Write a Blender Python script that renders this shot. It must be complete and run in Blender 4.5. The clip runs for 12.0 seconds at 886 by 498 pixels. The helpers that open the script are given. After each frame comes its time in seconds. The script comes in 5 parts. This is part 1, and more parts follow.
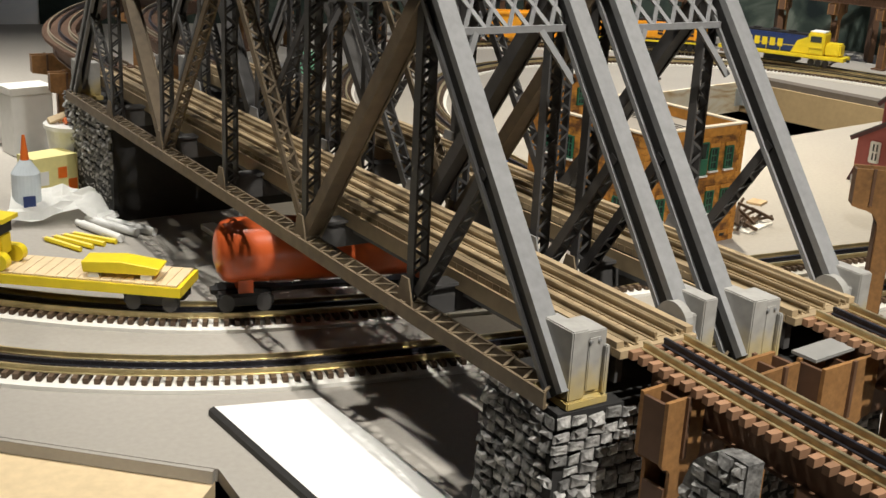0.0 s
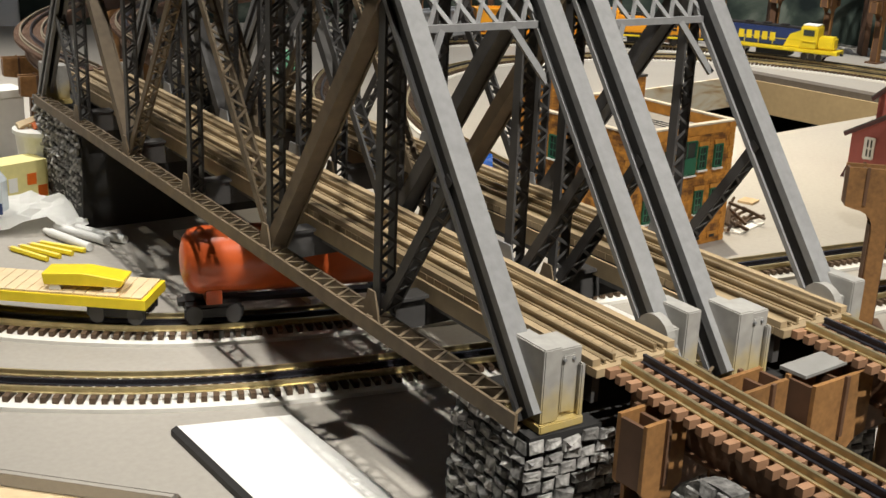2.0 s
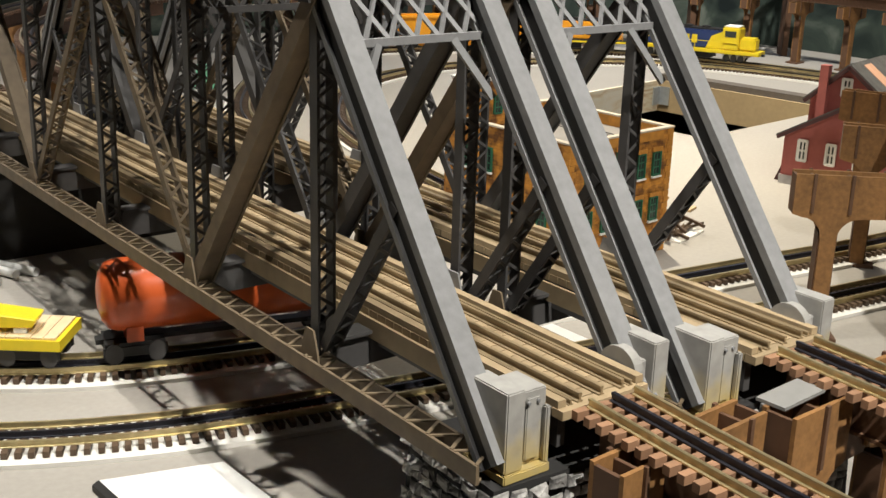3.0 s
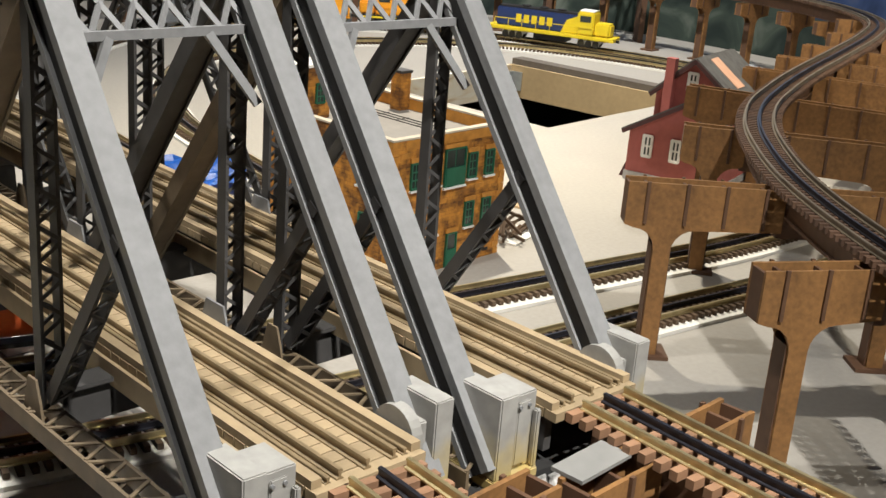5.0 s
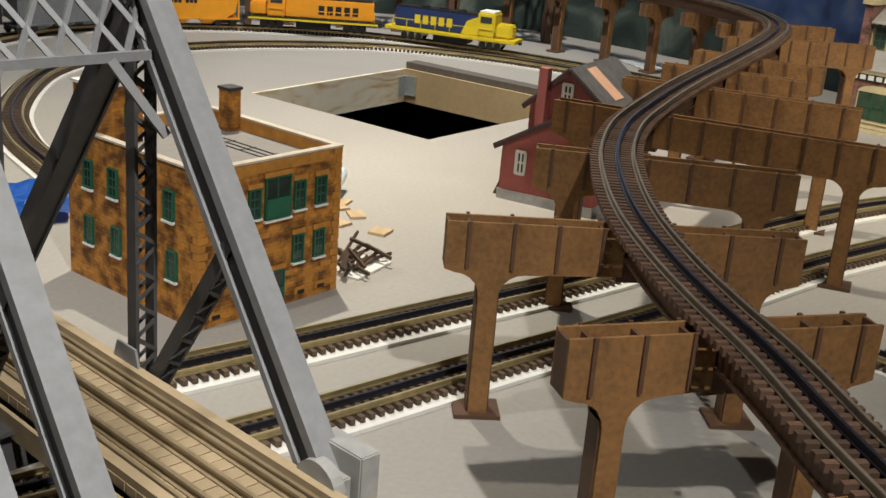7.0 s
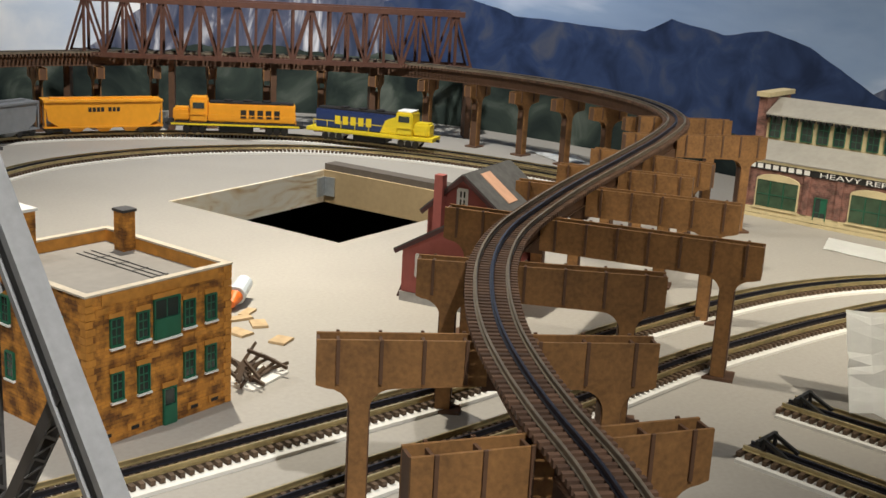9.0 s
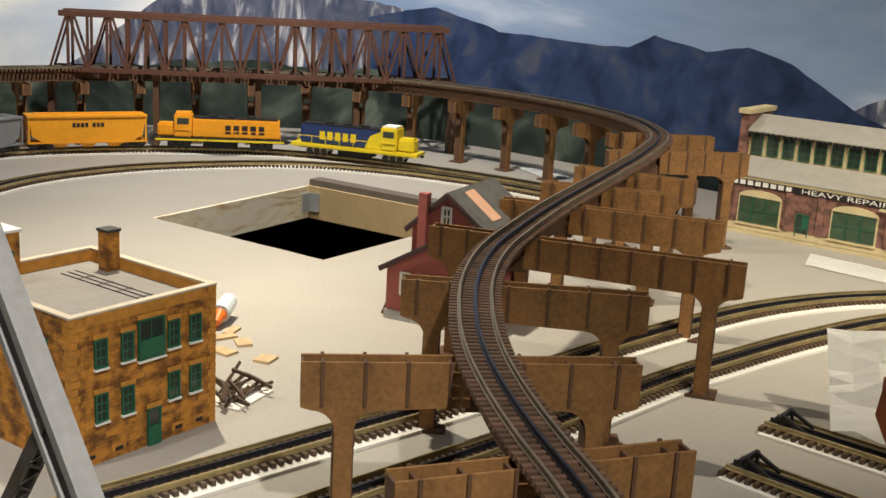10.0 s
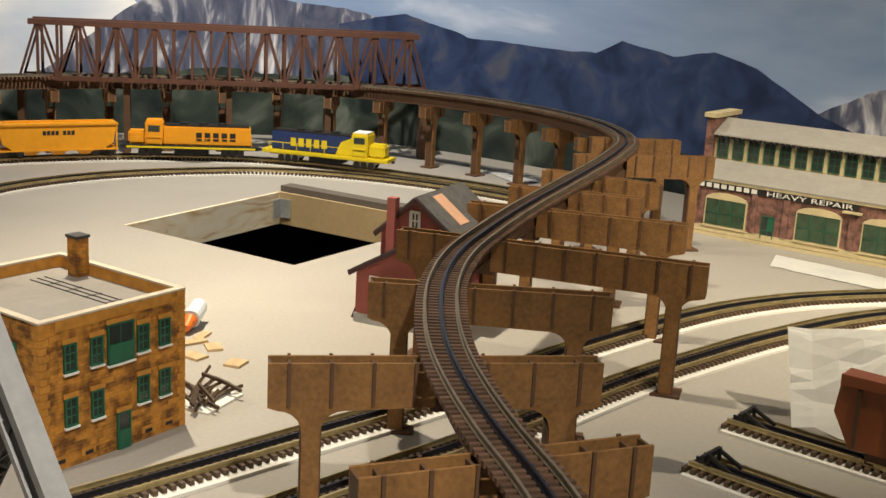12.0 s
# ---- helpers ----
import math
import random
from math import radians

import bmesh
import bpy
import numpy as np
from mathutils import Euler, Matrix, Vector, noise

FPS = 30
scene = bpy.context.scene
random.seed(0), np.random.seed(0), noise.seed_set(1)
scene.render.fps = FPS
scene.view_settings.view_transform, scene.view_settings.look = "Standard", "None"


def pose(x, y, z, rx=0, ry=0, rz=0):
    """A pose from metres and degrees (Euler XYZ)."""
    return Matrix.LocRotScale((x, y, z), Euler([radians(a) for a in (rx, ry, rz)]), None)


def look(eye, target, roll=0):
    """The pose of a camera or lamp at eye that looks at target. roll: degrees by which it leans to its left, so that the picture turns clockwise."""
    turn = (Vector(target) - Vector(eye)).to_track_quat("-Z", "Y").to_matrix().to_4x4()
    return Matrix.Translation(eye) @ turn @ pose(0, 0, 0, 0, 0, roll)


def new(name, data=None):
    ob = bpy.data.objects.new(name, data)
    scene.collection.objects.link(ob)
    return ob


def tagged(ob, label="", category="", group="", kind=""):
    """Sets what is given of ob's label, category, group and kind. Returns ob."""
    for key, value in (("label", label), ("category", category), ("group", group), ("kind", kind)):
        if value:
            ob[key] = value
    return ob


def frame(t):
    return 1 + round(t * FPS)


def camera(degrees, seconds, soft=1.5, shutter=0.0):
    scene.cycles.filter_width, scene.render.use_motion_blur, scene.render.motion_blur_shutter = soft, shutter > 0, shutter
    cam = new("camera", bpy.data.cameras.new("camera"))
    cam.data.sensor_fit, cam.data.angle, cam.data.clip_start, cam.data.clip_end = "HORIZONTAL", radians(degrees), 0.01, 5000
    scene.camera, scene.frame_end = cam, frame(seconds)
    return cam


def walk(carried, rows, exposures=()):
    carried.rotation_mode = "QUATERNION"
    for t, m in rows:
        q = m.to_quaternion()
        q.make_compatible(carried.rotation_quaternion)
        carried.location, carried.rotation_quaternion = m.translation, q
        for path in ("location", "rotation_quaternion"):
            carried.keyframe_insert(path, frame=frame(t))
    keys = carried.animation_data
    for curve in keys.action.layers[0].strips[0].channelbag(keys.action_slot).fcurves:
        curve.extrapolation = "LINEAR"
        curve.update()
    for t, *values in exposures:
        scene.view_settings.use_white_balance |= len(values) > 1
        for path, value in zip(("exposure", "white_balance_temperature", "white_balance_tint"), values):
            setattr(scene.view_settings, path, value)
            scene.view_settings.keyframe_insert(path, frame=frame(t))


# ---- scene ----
cam = camera(42.0, 12.0, soft=1.5)
PATH = [
    (0, (-0.4134, -0.5547, 0.4734), (0.1922, 0.5121, 0.0735), 3.0),
    (0.5, (-0.4083, -0.5489, 0.4734), (0.2000, 0.5147, 0.0703), 3.2),
    (1, (-0.3973, -0.5463, 0.4696), (0.2051, 0.5224, 0.0703), 2.7),
    (1.5, (-0.3844, -0.5386, 0.4676), (0.2148, 0.5321, 0.0697), 2.5),
    (2, (-0.3702, -0.5212, 0.4683), (0.2374, 0.5431, 0.0658), 2.4),
    (2.5, (-0.3560, -0.4921, 0.4625), (0.2767, 0.5592, 0.0651), 1.7),
    (4.5, (-0.2967, -0.3805, 0.4663), (0.5128, 0.5405, 0.0651), 3.9),
    (5, (-0.2303, -0.3928, 0.4644), (0.5650, 0.5353, 0.0510), 4.5),
    (5.5, (-0.1535, -0.4122, 0.4670), (0.6076, 0.5334, 0.0323), 5.2),
    (6, (-0.0864, -0.4180, 0.4586), (0.6540, 0.5302, -0.0065), 3.7),
    (6.5, (-0.0574, -0.4057, 0.4631), (0.7172, 0.5192, 0.0058), 3.2),
    (7, (-0.0374, -0.3651, 0.4754), (0.7998, 0.5244, 0.0593), 4.7),
    (7.5, (-0.0258, -0.3844, 0.4896), (0.8385, 0.4876, 0.0935), 4.1),
    (9.5, (-0.0090, -0.4509, 0.5328), (0.8856, 0.4244, 0.2193), 3.2),
    (10, (-0.0123, -0.4483, 0.5366), (0.8888, 0.4205, 0.2245), 3.3),
    (10.5, (-0.0135, -0.4483, 0.5373), (0.8927, 0.4154, 0.2257), 3.4),
    (11, (-0.0155, -0.4547, 0.5379), (0.8953, 0.4044, 0.2283), 3.4),
    (11.5, (-0.0168, -0.4618, 0.5399), (0.8985, 0.3928, 0.2322), 3.2),
    (12, (-0.0187, -0.4696, 0.5379), (0.9024, 0.3812, 0.2341), 3.1),
]
walk(cam, [(t, look(eye, target, roll)) for t, eye, target, roll in PATH], exposures=[(0.0, 0.05, 6300, 10), (2.5, 0.12, 6300, 10), (4.5, 0.35, 6050, 10), (5.5, 0.12, 6150, 10), (6.5, -0.08, 6150, 10), (7.5, -0.38, 5900, 10), (9.5, -0.08, 6200, 10), (10.3, -0.08, 6550, 10), (12.0, -0.06, 6750, 10)])

# ---------------------------------------------------------------- light and exposure
def lamp(name, at, target, power, size, colour, beam=180):
    d = bpy.data.lights.new(name, "AREA")
    d.shape, d.size, d.energy, d.color = "DISK", size, power, colour
    d.spread = radians(beam)
    ob = new(name, d)
    ob.matrix_world = look(at, target)
    return ob


WARM, SOFT = (1.0, 0.89, 0.70), (1.0, 0.94, 0.84)
lamp("ceiling_spot", (-0.24, 0.60, 1.62), (-0.10, 0.50, 0), 4.0, 0.04, SOFT, 74)
lamp("ceiling_spot", (0.92, 1.06, 1.45), (1.06, 0.98, 0), 9.2, 0.04, WARM, 80)
lamp("ceiling_spot", (0.06, -0.95, 1.70), (0.22, 0.10, 0.14), 5.2, 0.05, SOFT, 56)
lamp("ceiling_spot", (1.45, 1.45, 1.60), (1.95, 2.10, 0.30), 17.5, 0.08, SOFT, 112)
lamp("ceiling_spot", (1.10, -0.85, 1.50), (1.85, 0.20, 0.10), 5.0, 0.05, WARM, 50)
lamp("ceiling_spot", (1.72, 0.42, 1.50), (2.35, 0.48, 0.15), 3.8, 0.05, WARM, 96)
lamp("ceiling_spot", (-0.36, 1.95, 1.45), (-0.28, 1.75, 0), 10.5, 0.06, SOFT, 80)
world = bpy.data.worlds.new("room_air")
world.use_nodes = True
world.node_tree.nodes["Background"].inputs[0].default_value = (0.75, 0.85, 1.0, 1)
world.node_tree.nodes["Background"].inputs[1].default_value = 0.003
scene.world = world


# ---------------------------------------------------------------- materials
def material(name, colour, rough=0.7, metal=0.0, dark=0.6, scale=12.0, amount=0.5, bump=0.2, fine=90.0, light=None, island=0.0, piece=0.0):
    """Colour that wanders between two tones at a coarse and a fine scale, with a fine relief."""
    m = bpy.data.materials.new(name)
    m.use_nodes = True
    n, l = m.node_tree.nodes, m.node_tree.links
    b = n["Principled BSDF"]
    b.inputs["Roughness"].default_value, b.inputs["Metallic"].default_value = rough, metal
    at = n.new("ShaderNodeTexCoord")
    big, small = n.new("ShaderNodeTexNoise"), n.new("ShaderNodeTexNoise")
    big.inputs["Scale"].default_value, small.inputs["Scale"].default_value = scale, fine
    big.inputs["Detail"].default_value = small.inputs["Detail"].default_value = 5
    l.new(at.outputs["Object"], big.inputs["Vector"])
    l.new(at.outputs["Object"], small.inputs["Vector"])
    ramp = n.new("ShaderNodeValToRGB")
    c0 = tuple(v * dark for v in colour)
    c1 = light or tuple(min(1, v * (1 + 0.25 * amount)) for v in colour)
    ramp.color_ramp.elements[0].color, ramp.color_ramp.elements[1].color = (*c0, 1), (*c1, 1)
    ramp.color_ramp.elements[0].position, ramp.color_ramp.elements[1].position = 0.5 - 0.3 / (0.6 + amount), 0.5 + 0.25 / (0.6 + amount)
    mixv = n.new("ShaderNodeMath")
    mixv.operation = "MULTIPLY_ADD"
    mixv.inputs[1].default_value = 0.45
    l.new(small.outputs["Fac"], mixv.inputs[0])
    half = n.new("ShaderNodeMath")
    half.operation = "MULTIPLY"
    half.inputs[1].default_value = 0.55
    l.new(big.outputs["Fac"], half.inputs[0])
    l.new(half.outputs[0], mixv.inputs[2])
    l.new(mixv.outputs[0], ramp.inputs["Fac"])
    out = ramp.outputs["Color"]
    if piece:
        info, hsv, span = n.new("ShaderNodeObjectInfo"), n.new("ShaderNodeHueSaturation"), n.new("ShaderNodeMapRange")
        span.inputs["To Min"].default_value, span.inputs["To Max"].default_value = 1 - piece, 1 + piece
        l.new(info.outputs["Random"], span.inputs["Value"])
        l.new(span.outputs[0], hsv.inputs["Value"])
        l.new(out, hsv.inputs["Color"])
        out = hsv.outputs["Color"]
    l.new(out, b.inputs["Base Color"])
    bm = n.new("ShaderNodeBump")
    bm.inputs["Strength"].default_value, bm.inputs["Distance"].default_value = bump, 0.002
    l.new(small.outputs["Fac"], bm.inputs["Height"])
    l.new(bm.outputs["Normal"], b.inputs["Normal"])
    m["base"] = name
    return m


TABLE = material("grey_painted_board", (0.36, 0.335, 0.295), 0.75, dark=0.82, scale=3, amount=0.4, bump=0.05, fine=160)
STEEL = material("weathered_grey_bridge_paint", (0.225, 0.225, 0.225), 0.5, dark=0.72, scale=9, amount=0.6, bump=0.12, fine=140)
# much darker than STEEL, for laced members and floor beams
DARKSTEEL = material("dark_bridge_paint", (0.06, 0.057, 0.055), 0.55, dark=0.6, scale=14, amount=0.6, bump=0.15)
RUSTSTEEL = material("rusty_brown_bridge_paint", (0.17, 0.125, 0.075), 0.6, dark=0.55, scale=16, amount=0.7, bump=0.15)
SHOE = material("cast_shoe_grey_with_ochre_dust", (0.33, 0.32, 0.295), 0.6, dark=0.7, scale=18, amount=0.8, bump=0.15)


def add_dust(m, colour, lo, hi):
    """Ochre dust that clings to the lower part of the castings, with a ragged edge."""
    n, l = m.node_tree.nodes, m.node_tree.links
    b = n["Principled BSDF"]
    src = b.inputs["Base Color"].links[0].from_socket
    tc, sep, nz = n.new("ShaderNodeTexCoord"), n.new("ShaderNodeSeparateXYZ"), n.new("ShaderNodeTexNoise")
    nz.inputs["Scale"].default_value = 70
    l.new(tc.outputs["Object"], sep.inputs[0])
    l.new(tc.outputs["Object"], nz.inputs["Vector"])
    add, rng, mix = n.new("ShaderNodeMath"), n.new("ShaderNodeMapRange"), n.new("ShaderNodeMix")
    add.operation = "MULTIPLY_ADD"
    add.inputs[1].default_value = 0.03
    l.new(nz.outputs["Fac"], add.inputs[0])
    l.new(sep.outputs[2], add.inputs[2])
    rng.inputs["From Min"].default_value, rng.inputs["From Max"].default_value = lo + 0.015, hi + 0.015
    rng.inputs["To Min"].default_value, rng.inputs["To Max"].default_value = 0.85, 0.0
    l.new(add.outputs[0], rng.inputs["Value"])
    mix.data_type = "RGBA"
    l.new(rng.outputs[0], mix.inputs["Factor"])
    l.new(src, mix.inputs["A"])
    mix.inputs["B"].default_value = (*colour, 1)
    l.new(mix.outputs["Result"], b.inputs["Base Color"])


add_dust(SHOE, (0.50, 0.37, 0.10), 0.146, 0.178)
DECK = material("tan_deck_ties", (0.36, 0.27, 0.155), 0.75, dark=0.7, scale=20, amount=0.5, bump=0.2, piece=0.12)
TIE = material("brown_wood_ties", (0.30, 0.165, 0.09), 0.75, dark=0.6, scale=30, amount=0.6, bump=0.25, piece=0.2)
DARKTIE = material("dark_plastic_ties", (0.09, 0.055, 0.03), 0.6, dark=0.6, scale=30, amount=0.6, bump=0.2, piece=0.2)
TANRAIL = material("tan_painted_rail", (0.27, 0.20, 0.11), 0.5, metal=0.2, dark=0.6, scale=40, amount=0.6, bump=0.05)
RAIL = material("brass_toned_rail", (0.66, 0.55, 0.30), 0.36, metal=0.8, dark=0.55, scale=25, amount=0.6, bump=0.05)
DULLRAIL = material("dull_nickel_rail", (0.25, 0.205, 0.145), 0.5, metal=0.5, dark=0.55, scale=25, amount=0.6, bump=0.05)
CURVETIE = material("dark_brown_wood_ties", (0.115, 0.062, 0.036), 0.75, dark=0.5, scale=30, amount=0.6, bump=0.25, piece=0.3)
MIDRAIL = material("blackened_centre_rail", (0.035, 0.035, 0.045), 0.35, metal=0.5, dark=0.6, scale=25, bump=0.05)
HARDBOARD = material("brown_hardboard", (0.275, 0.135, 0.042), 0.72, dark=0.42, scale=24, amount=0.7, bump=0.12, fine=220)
# darker brown than HARDBOARD, for girders, ribs and inner panels
HARDDARK = material("dark_brown_hardboard", (0.115, 0.058, 0.03), 0.65, dark=0.6, scale=14, amount=0.6, bump=0.12)
ROADBED = material("white_foam_roadbed", (0.78, 0.76, 0.70), 0.8, dark=0.82, scale=8, amount=0.3, bump=0.06)
PINE = material("raw_pine", (0.74, 0.58, 0.35), 0.6, dark=0.75, scale=5, amount=0.5, bump=0.1)
# real black paint; also colours shade on post webs and below the opening
BLACK = material("black_paint_and_shade", (0.018, 0.017, 0.016), 0.6, dark=0.6)
WHITE = material("white_card", (0.82, 0.81, 0.77), 0.7, dark=0.88, scale=6, amount=0.3, bump=0.05)


# ---------------------------------------------------------------- mesh helpers
def link_mesh(name, bm, mat):
    me = bpy.data.meshes.new(name)
    bm.normal_update()
    bm.to_mesh(me)
    bm.free()
    me.materials.append(mat)
    return new(name, me)


def part(name, bm, mat, parent, label=""):
    ob = link_mesh(name, bm, mat)
    ob.parent = parent
    return tagged(ob, label)


def thing(name, label, category, at=(0, 0, 0), turn=0.0, group="", kind=""):
    e = new(name)
    e.empty_display_size = 0.02
    e.matrix_world = pose(*at, 0, 0, turn)
    return tagged(e, label, category, group, kind)


def hexa(bm, c):
    v = [bm.verts.new(p) for p in c]
    for f in ((0, 3, 2, 1), (4, 5, 6, 7), (0, 1, 5, 4), (1, 2, 6, 5), (2, 3, 7, 6), (3, 0, 4, 7)):
        bm.faces.new([v[i] for i in f])


def box(bm, x0, x1, y0, y1, z0, z1):
    hexa(bm, [(x0, y0, z0), (x1, y0, z0), (x1, y1, z0), (x0, y1, z0), (x0, y0, z1), (x1, y0, z1), (x1, y1, z1), (x0, y1, z1)])
    return bm


def bar(bm, p, q, w, h, side=(1, 0, 0)):
    """A bar from p to q: w along side, h across."""
    p, q, s = Vector(p), Vector(q), Vector(side)
    d = (q - p).normalized()
    s = (s - d * s.dot(d)).normalized()
    u = d.cross(s).normalized()
    c = []
    for e in (p, q):
        c += [e - s * w / 2 - u * h / 2, e + s * w / 2 - u * h / 2, e + s * w / 2 + u * h / 2, e - s * w / 2 + u * h / 2]
    hexa(bm, c)
    return bm


def cyl(bm, p, q, r0, r1=None, n=16):
    r1 = r0 if r1 is None else r1
    p, q = Vector(p), Vector(q)
    d = (q - p).normalized()
    s = d.orthogonal().normalized()
    u = d.cross(s)
    a = [bm.verts.new(p + (s * math.cos(k * math.tau / n) + u * math.sin(k * math.tau / n)) * r0) for k in range(n)]
    b = [bm.verts.new(q + (s * math.cos(k * math.tau / n) + u * math.sin(k * math.tau / n)) * r1) for k in range(n)]
    for k in range(n):
        bm.faces.new((a[k], a[(k + 1) % n], b[(k + 1) % n], b[k]))
    bm.faces.new(a[::-1])
    bm.faces.new(b)
    return bm


def plate(bm, outline, thick, m=Matrix()):
    """A flat outline in the x-z plane, given depth along y."""
    a = [bm.verts.new(m @ Vector((x, -thick / 2, z))) for x, z in outline]
    b = [bm.verts.new(m @ Vector((x, thick / 2, z))) for x, z in outline]
    n = len(outline)
    for k in range(n):
        bm.faces.new((a[k], b[k], b[(k + 1) % n], a[(k + 1) % n]))
    bm.faces.new(a)
    bm.faces.new(b[::-1])
    return bm


def B():
    return bmesh.new()


def path_points(ctrl, step):
    """Evenly spaced points of a smooth line through the given ones."""
    P = [Vector(c) for c in ctrl]
    P = [2 * P[0] - P[1]] + P + [2 * P[-1] - P[-2]]
    fine = []
    for i in range(1, len(P) - 2):
        a, b, c, d = P[i - 1:i + 3]
        for k in range(24):
            t = k / 24
            fine.append(0.5 * ((2 * b) + (c - a) * t + (2 * a - 5 * b + 4 * c - d) * t * t + (3 * b - a - 3 * c + d) * t ** 3))
    fine.append(P[-2])
    out, left = [fine[0]], step
    for a, b in zip(fine, fine[1:]):
        seg = (b - a).length
        pos = 0.0
        while seg - pos >= left:
            pos += left
            out.append(a + (b - a) * (pos / seg))
            left = step
        left -= seg - pos
    return out


def ways(pts):
    return [(pts[min(i + 1, len(pts) - 1)] - pts[max(i - 1, 0)]).normalized() for i in range(len(pts))]


def sweep(bm, pts, off, w, z0, z1):
    """A rectangular strip along a line, off metres to its right."""
    rings = []
    for p, d in zip(pts, ways(pts)):
        r = Vector((d.y, -d.x, 0)).normalized()
        rings.append([bm.verts.new(p + r * o + Vector((0, 0, z))) for o, z in ((off - w / 2, z0), (off + w / 2, z0), (off + w / 2, z1), (off - w / 2, z1))])
    for a, b in zip(rings, rings[1:]):
        for k in range(4):
            bm.faces.new((a[k], a[(k + 1) % 4], b[(k + 1) % 4], b[k]))
    bm.faces.new(rings[0][::-1])
    bm.faces.new(rings[-1])
    return bm


def sweep_profile(bm, pts, outline):
    """An outline of (right, up) swept along a line."""
    rings = []
    for p, d in zip(pts, ways(pts)):
        r = Vector((d.y, -d.x, 0)).normalized()
        rings.append([bm.verts.new(p + r * o + Vector((0, 0, z))) for o, z in outline])
    n = len(outline)
    for a, b in zip(rings, rings[1:]):
        for k in range(n):
            bm.faces.new((a[k], a[(k + 1) % n], b[(k + 1) % n], b[k]))
    bm.faces.new(rings[0][::-1])
    bm.faces.new(rings[-1])
    return bm


def section(bm, p, q, outline, side=(1, 0, 0)):
    """An outline of (side, across) pushed from p to q."""
    p, q, s = Vector(p), Vector(q), Vector(side)
    d = (q - p).normalized()
    s = (s - d * s.dot(d)).normalized()
    u = d.cross(s).normalized()
    a = [bm.verts.new(p + s * x + u * y) for x, y in outline]
    b = [bm.verts.new(q + s * x + u * y) for x, y in outline]
    n = len(outline)
    for k in range(n):
        bm.faces.new((a[k], a[(k + 1) % n], b[(k + 1) % n], b[k]))
    bm.faces.new(a[::-1])
    bm.faces.new(b)
    return bm


RAIL_PROFILE = [(-0.0022, 0.0), (0.0022, 0.0), (0.0022, 0.001), (0.0008, 0.0015), (0.0008, 0.004), (0.0014, 0.0043), (0.0012, 0.0058), (-0.0012, 0.0058), (-0.0014, 0.0043), (-0.0008, 0.004), (-0.0008, 0.0015), (-0.0022, 0.001)]
GAUGE = 0.0345
TIES = []


def track(name, label, ctrl, tie_mat, roadbed=None, middle=None, rail=None, guard=False, tie=(0.056, 0.0052, 0.0055), pitch=0.0105, keep=300, group="tracks", base=0.0):
    """Three rails on ties along a line whose z is the underside of the ties; the ties are laid at the end of the file."""
    root = thing(name, label, "railway track", group=group)
    pts = path_points(ctrl, 0.02)
    zt = tie[2]
    rail = rail or RAIL
    for off, mat, nm in ((-GAUGE / 2, rail, "rail"), (GAUGE / 2, rail, "rail"), (0, middle or MIDRAIL, "centre_rail")):
        part(nm, sweep_profile(B(), pts, [(off + x, zt + z) for x, z in RAIL_PROFILE]), mat, root)
    if guard:
        for off in (-0.0315, 0.0315):
            part("guard_timber", sweep(B(), pts, off, 0.0062, zt + 0.0002, zt + 0.0048), DECK, root, "tan guard timber")
        for off in (-0.0245, 0.0245):
            part("guard_rail", sweep_profile(B(), pts, [(off + x * 0.8, zt + z * 0.6) for x, z in RAIL_PROFILE]), TANRAIL, root)
    if roadbed:
        lo = [p.copy() for p in pts]
        part("roadbed", sweep(B(), lo, 0, roadbed, -base, -0.0004), ROADBED, root, "white foam strip")
    TIES.append((root, ctrl, tie_mat, tie, pitch, keep))
    return root


def lay_ties():
    for root, ctrl, mat, (tl, tw, th), pitch, keep in TIES:
        bm = box(B(), -tl / 2, tl / 2, -tw / 2, tw / 2, 0, th)
        me = bpy.data.meshes.new("tie")
        bm.to_mesh(me)
        bm.free()
        me.materials.append(mat)
        pts = path_points(ctrl, pitch)
        rest = B()
        for i, (p, d) in enumerate(zip(pts, ways(pts))):
            m = Matrix.Translation(p) @ Matrix.Rotation(math.atan2(d.y, d.x) - math.pi / 2 + random.uniform(-0.012, 0.012), 4, "Z")
            if i < keep:
                ob = new("tie", me)
                ob.parent = root
                ob.matrix_basis = m
            else:
                hexa(rest, [m @ Vector(c) for c in ((-tl / 2, -tw / 2, 0), (tl / 2, -tw / 2, 0), (tl / 2, tw / 2, 0), (-tl / 2, tw / 2, 0), (-tl / 2, -tw / 2, th), (tl / 2, -tw / 2, th), (tl / 2, tw / 2, th), (-tl / 2, tw / 2, th))])
        if len(rest.verts):
            tagged(part("far_tie", rest, mat, root), kind="stuff")
        else:
            rest.free()


# ---------------------------------------------------------------- room and table
def structure(name, bm, mat, label, category):
    return tagged(link_mesh(name, bm, mat), label, category, kind="structure")


PIT = [(1.215, 1.555), (1.292, 1.108), (1.80, 1.195), (1.705, 1.665)]
EDGE = [(-0.135, -0.75), (2.75, -0.75), (2.75, 3.05), (-1.6, 3.05), (-1.6, 1.48), (-0.15, 0.262)]
bm = B()
for loop in (EDGE, PIT):
    vs = [bm.verts.new((x, y, 0)) for x, y in loop]
    for k in range(len(vs)):
        bm.edges.new((vs[k], vs[(k + 1) % len(vs)]))
bmesh.ops.triangle_fill(bm, edges=bm.edges[:], use_beauty=True, normal=(0, 0, 1))
up = bmesh.ops.extrude_face_region(bm, geom=bm.faces[:])
for v in [g for g in up["geom"] if isinstance(g, bmesh.types.BMVert)]:
    v.co.z -= 0.012
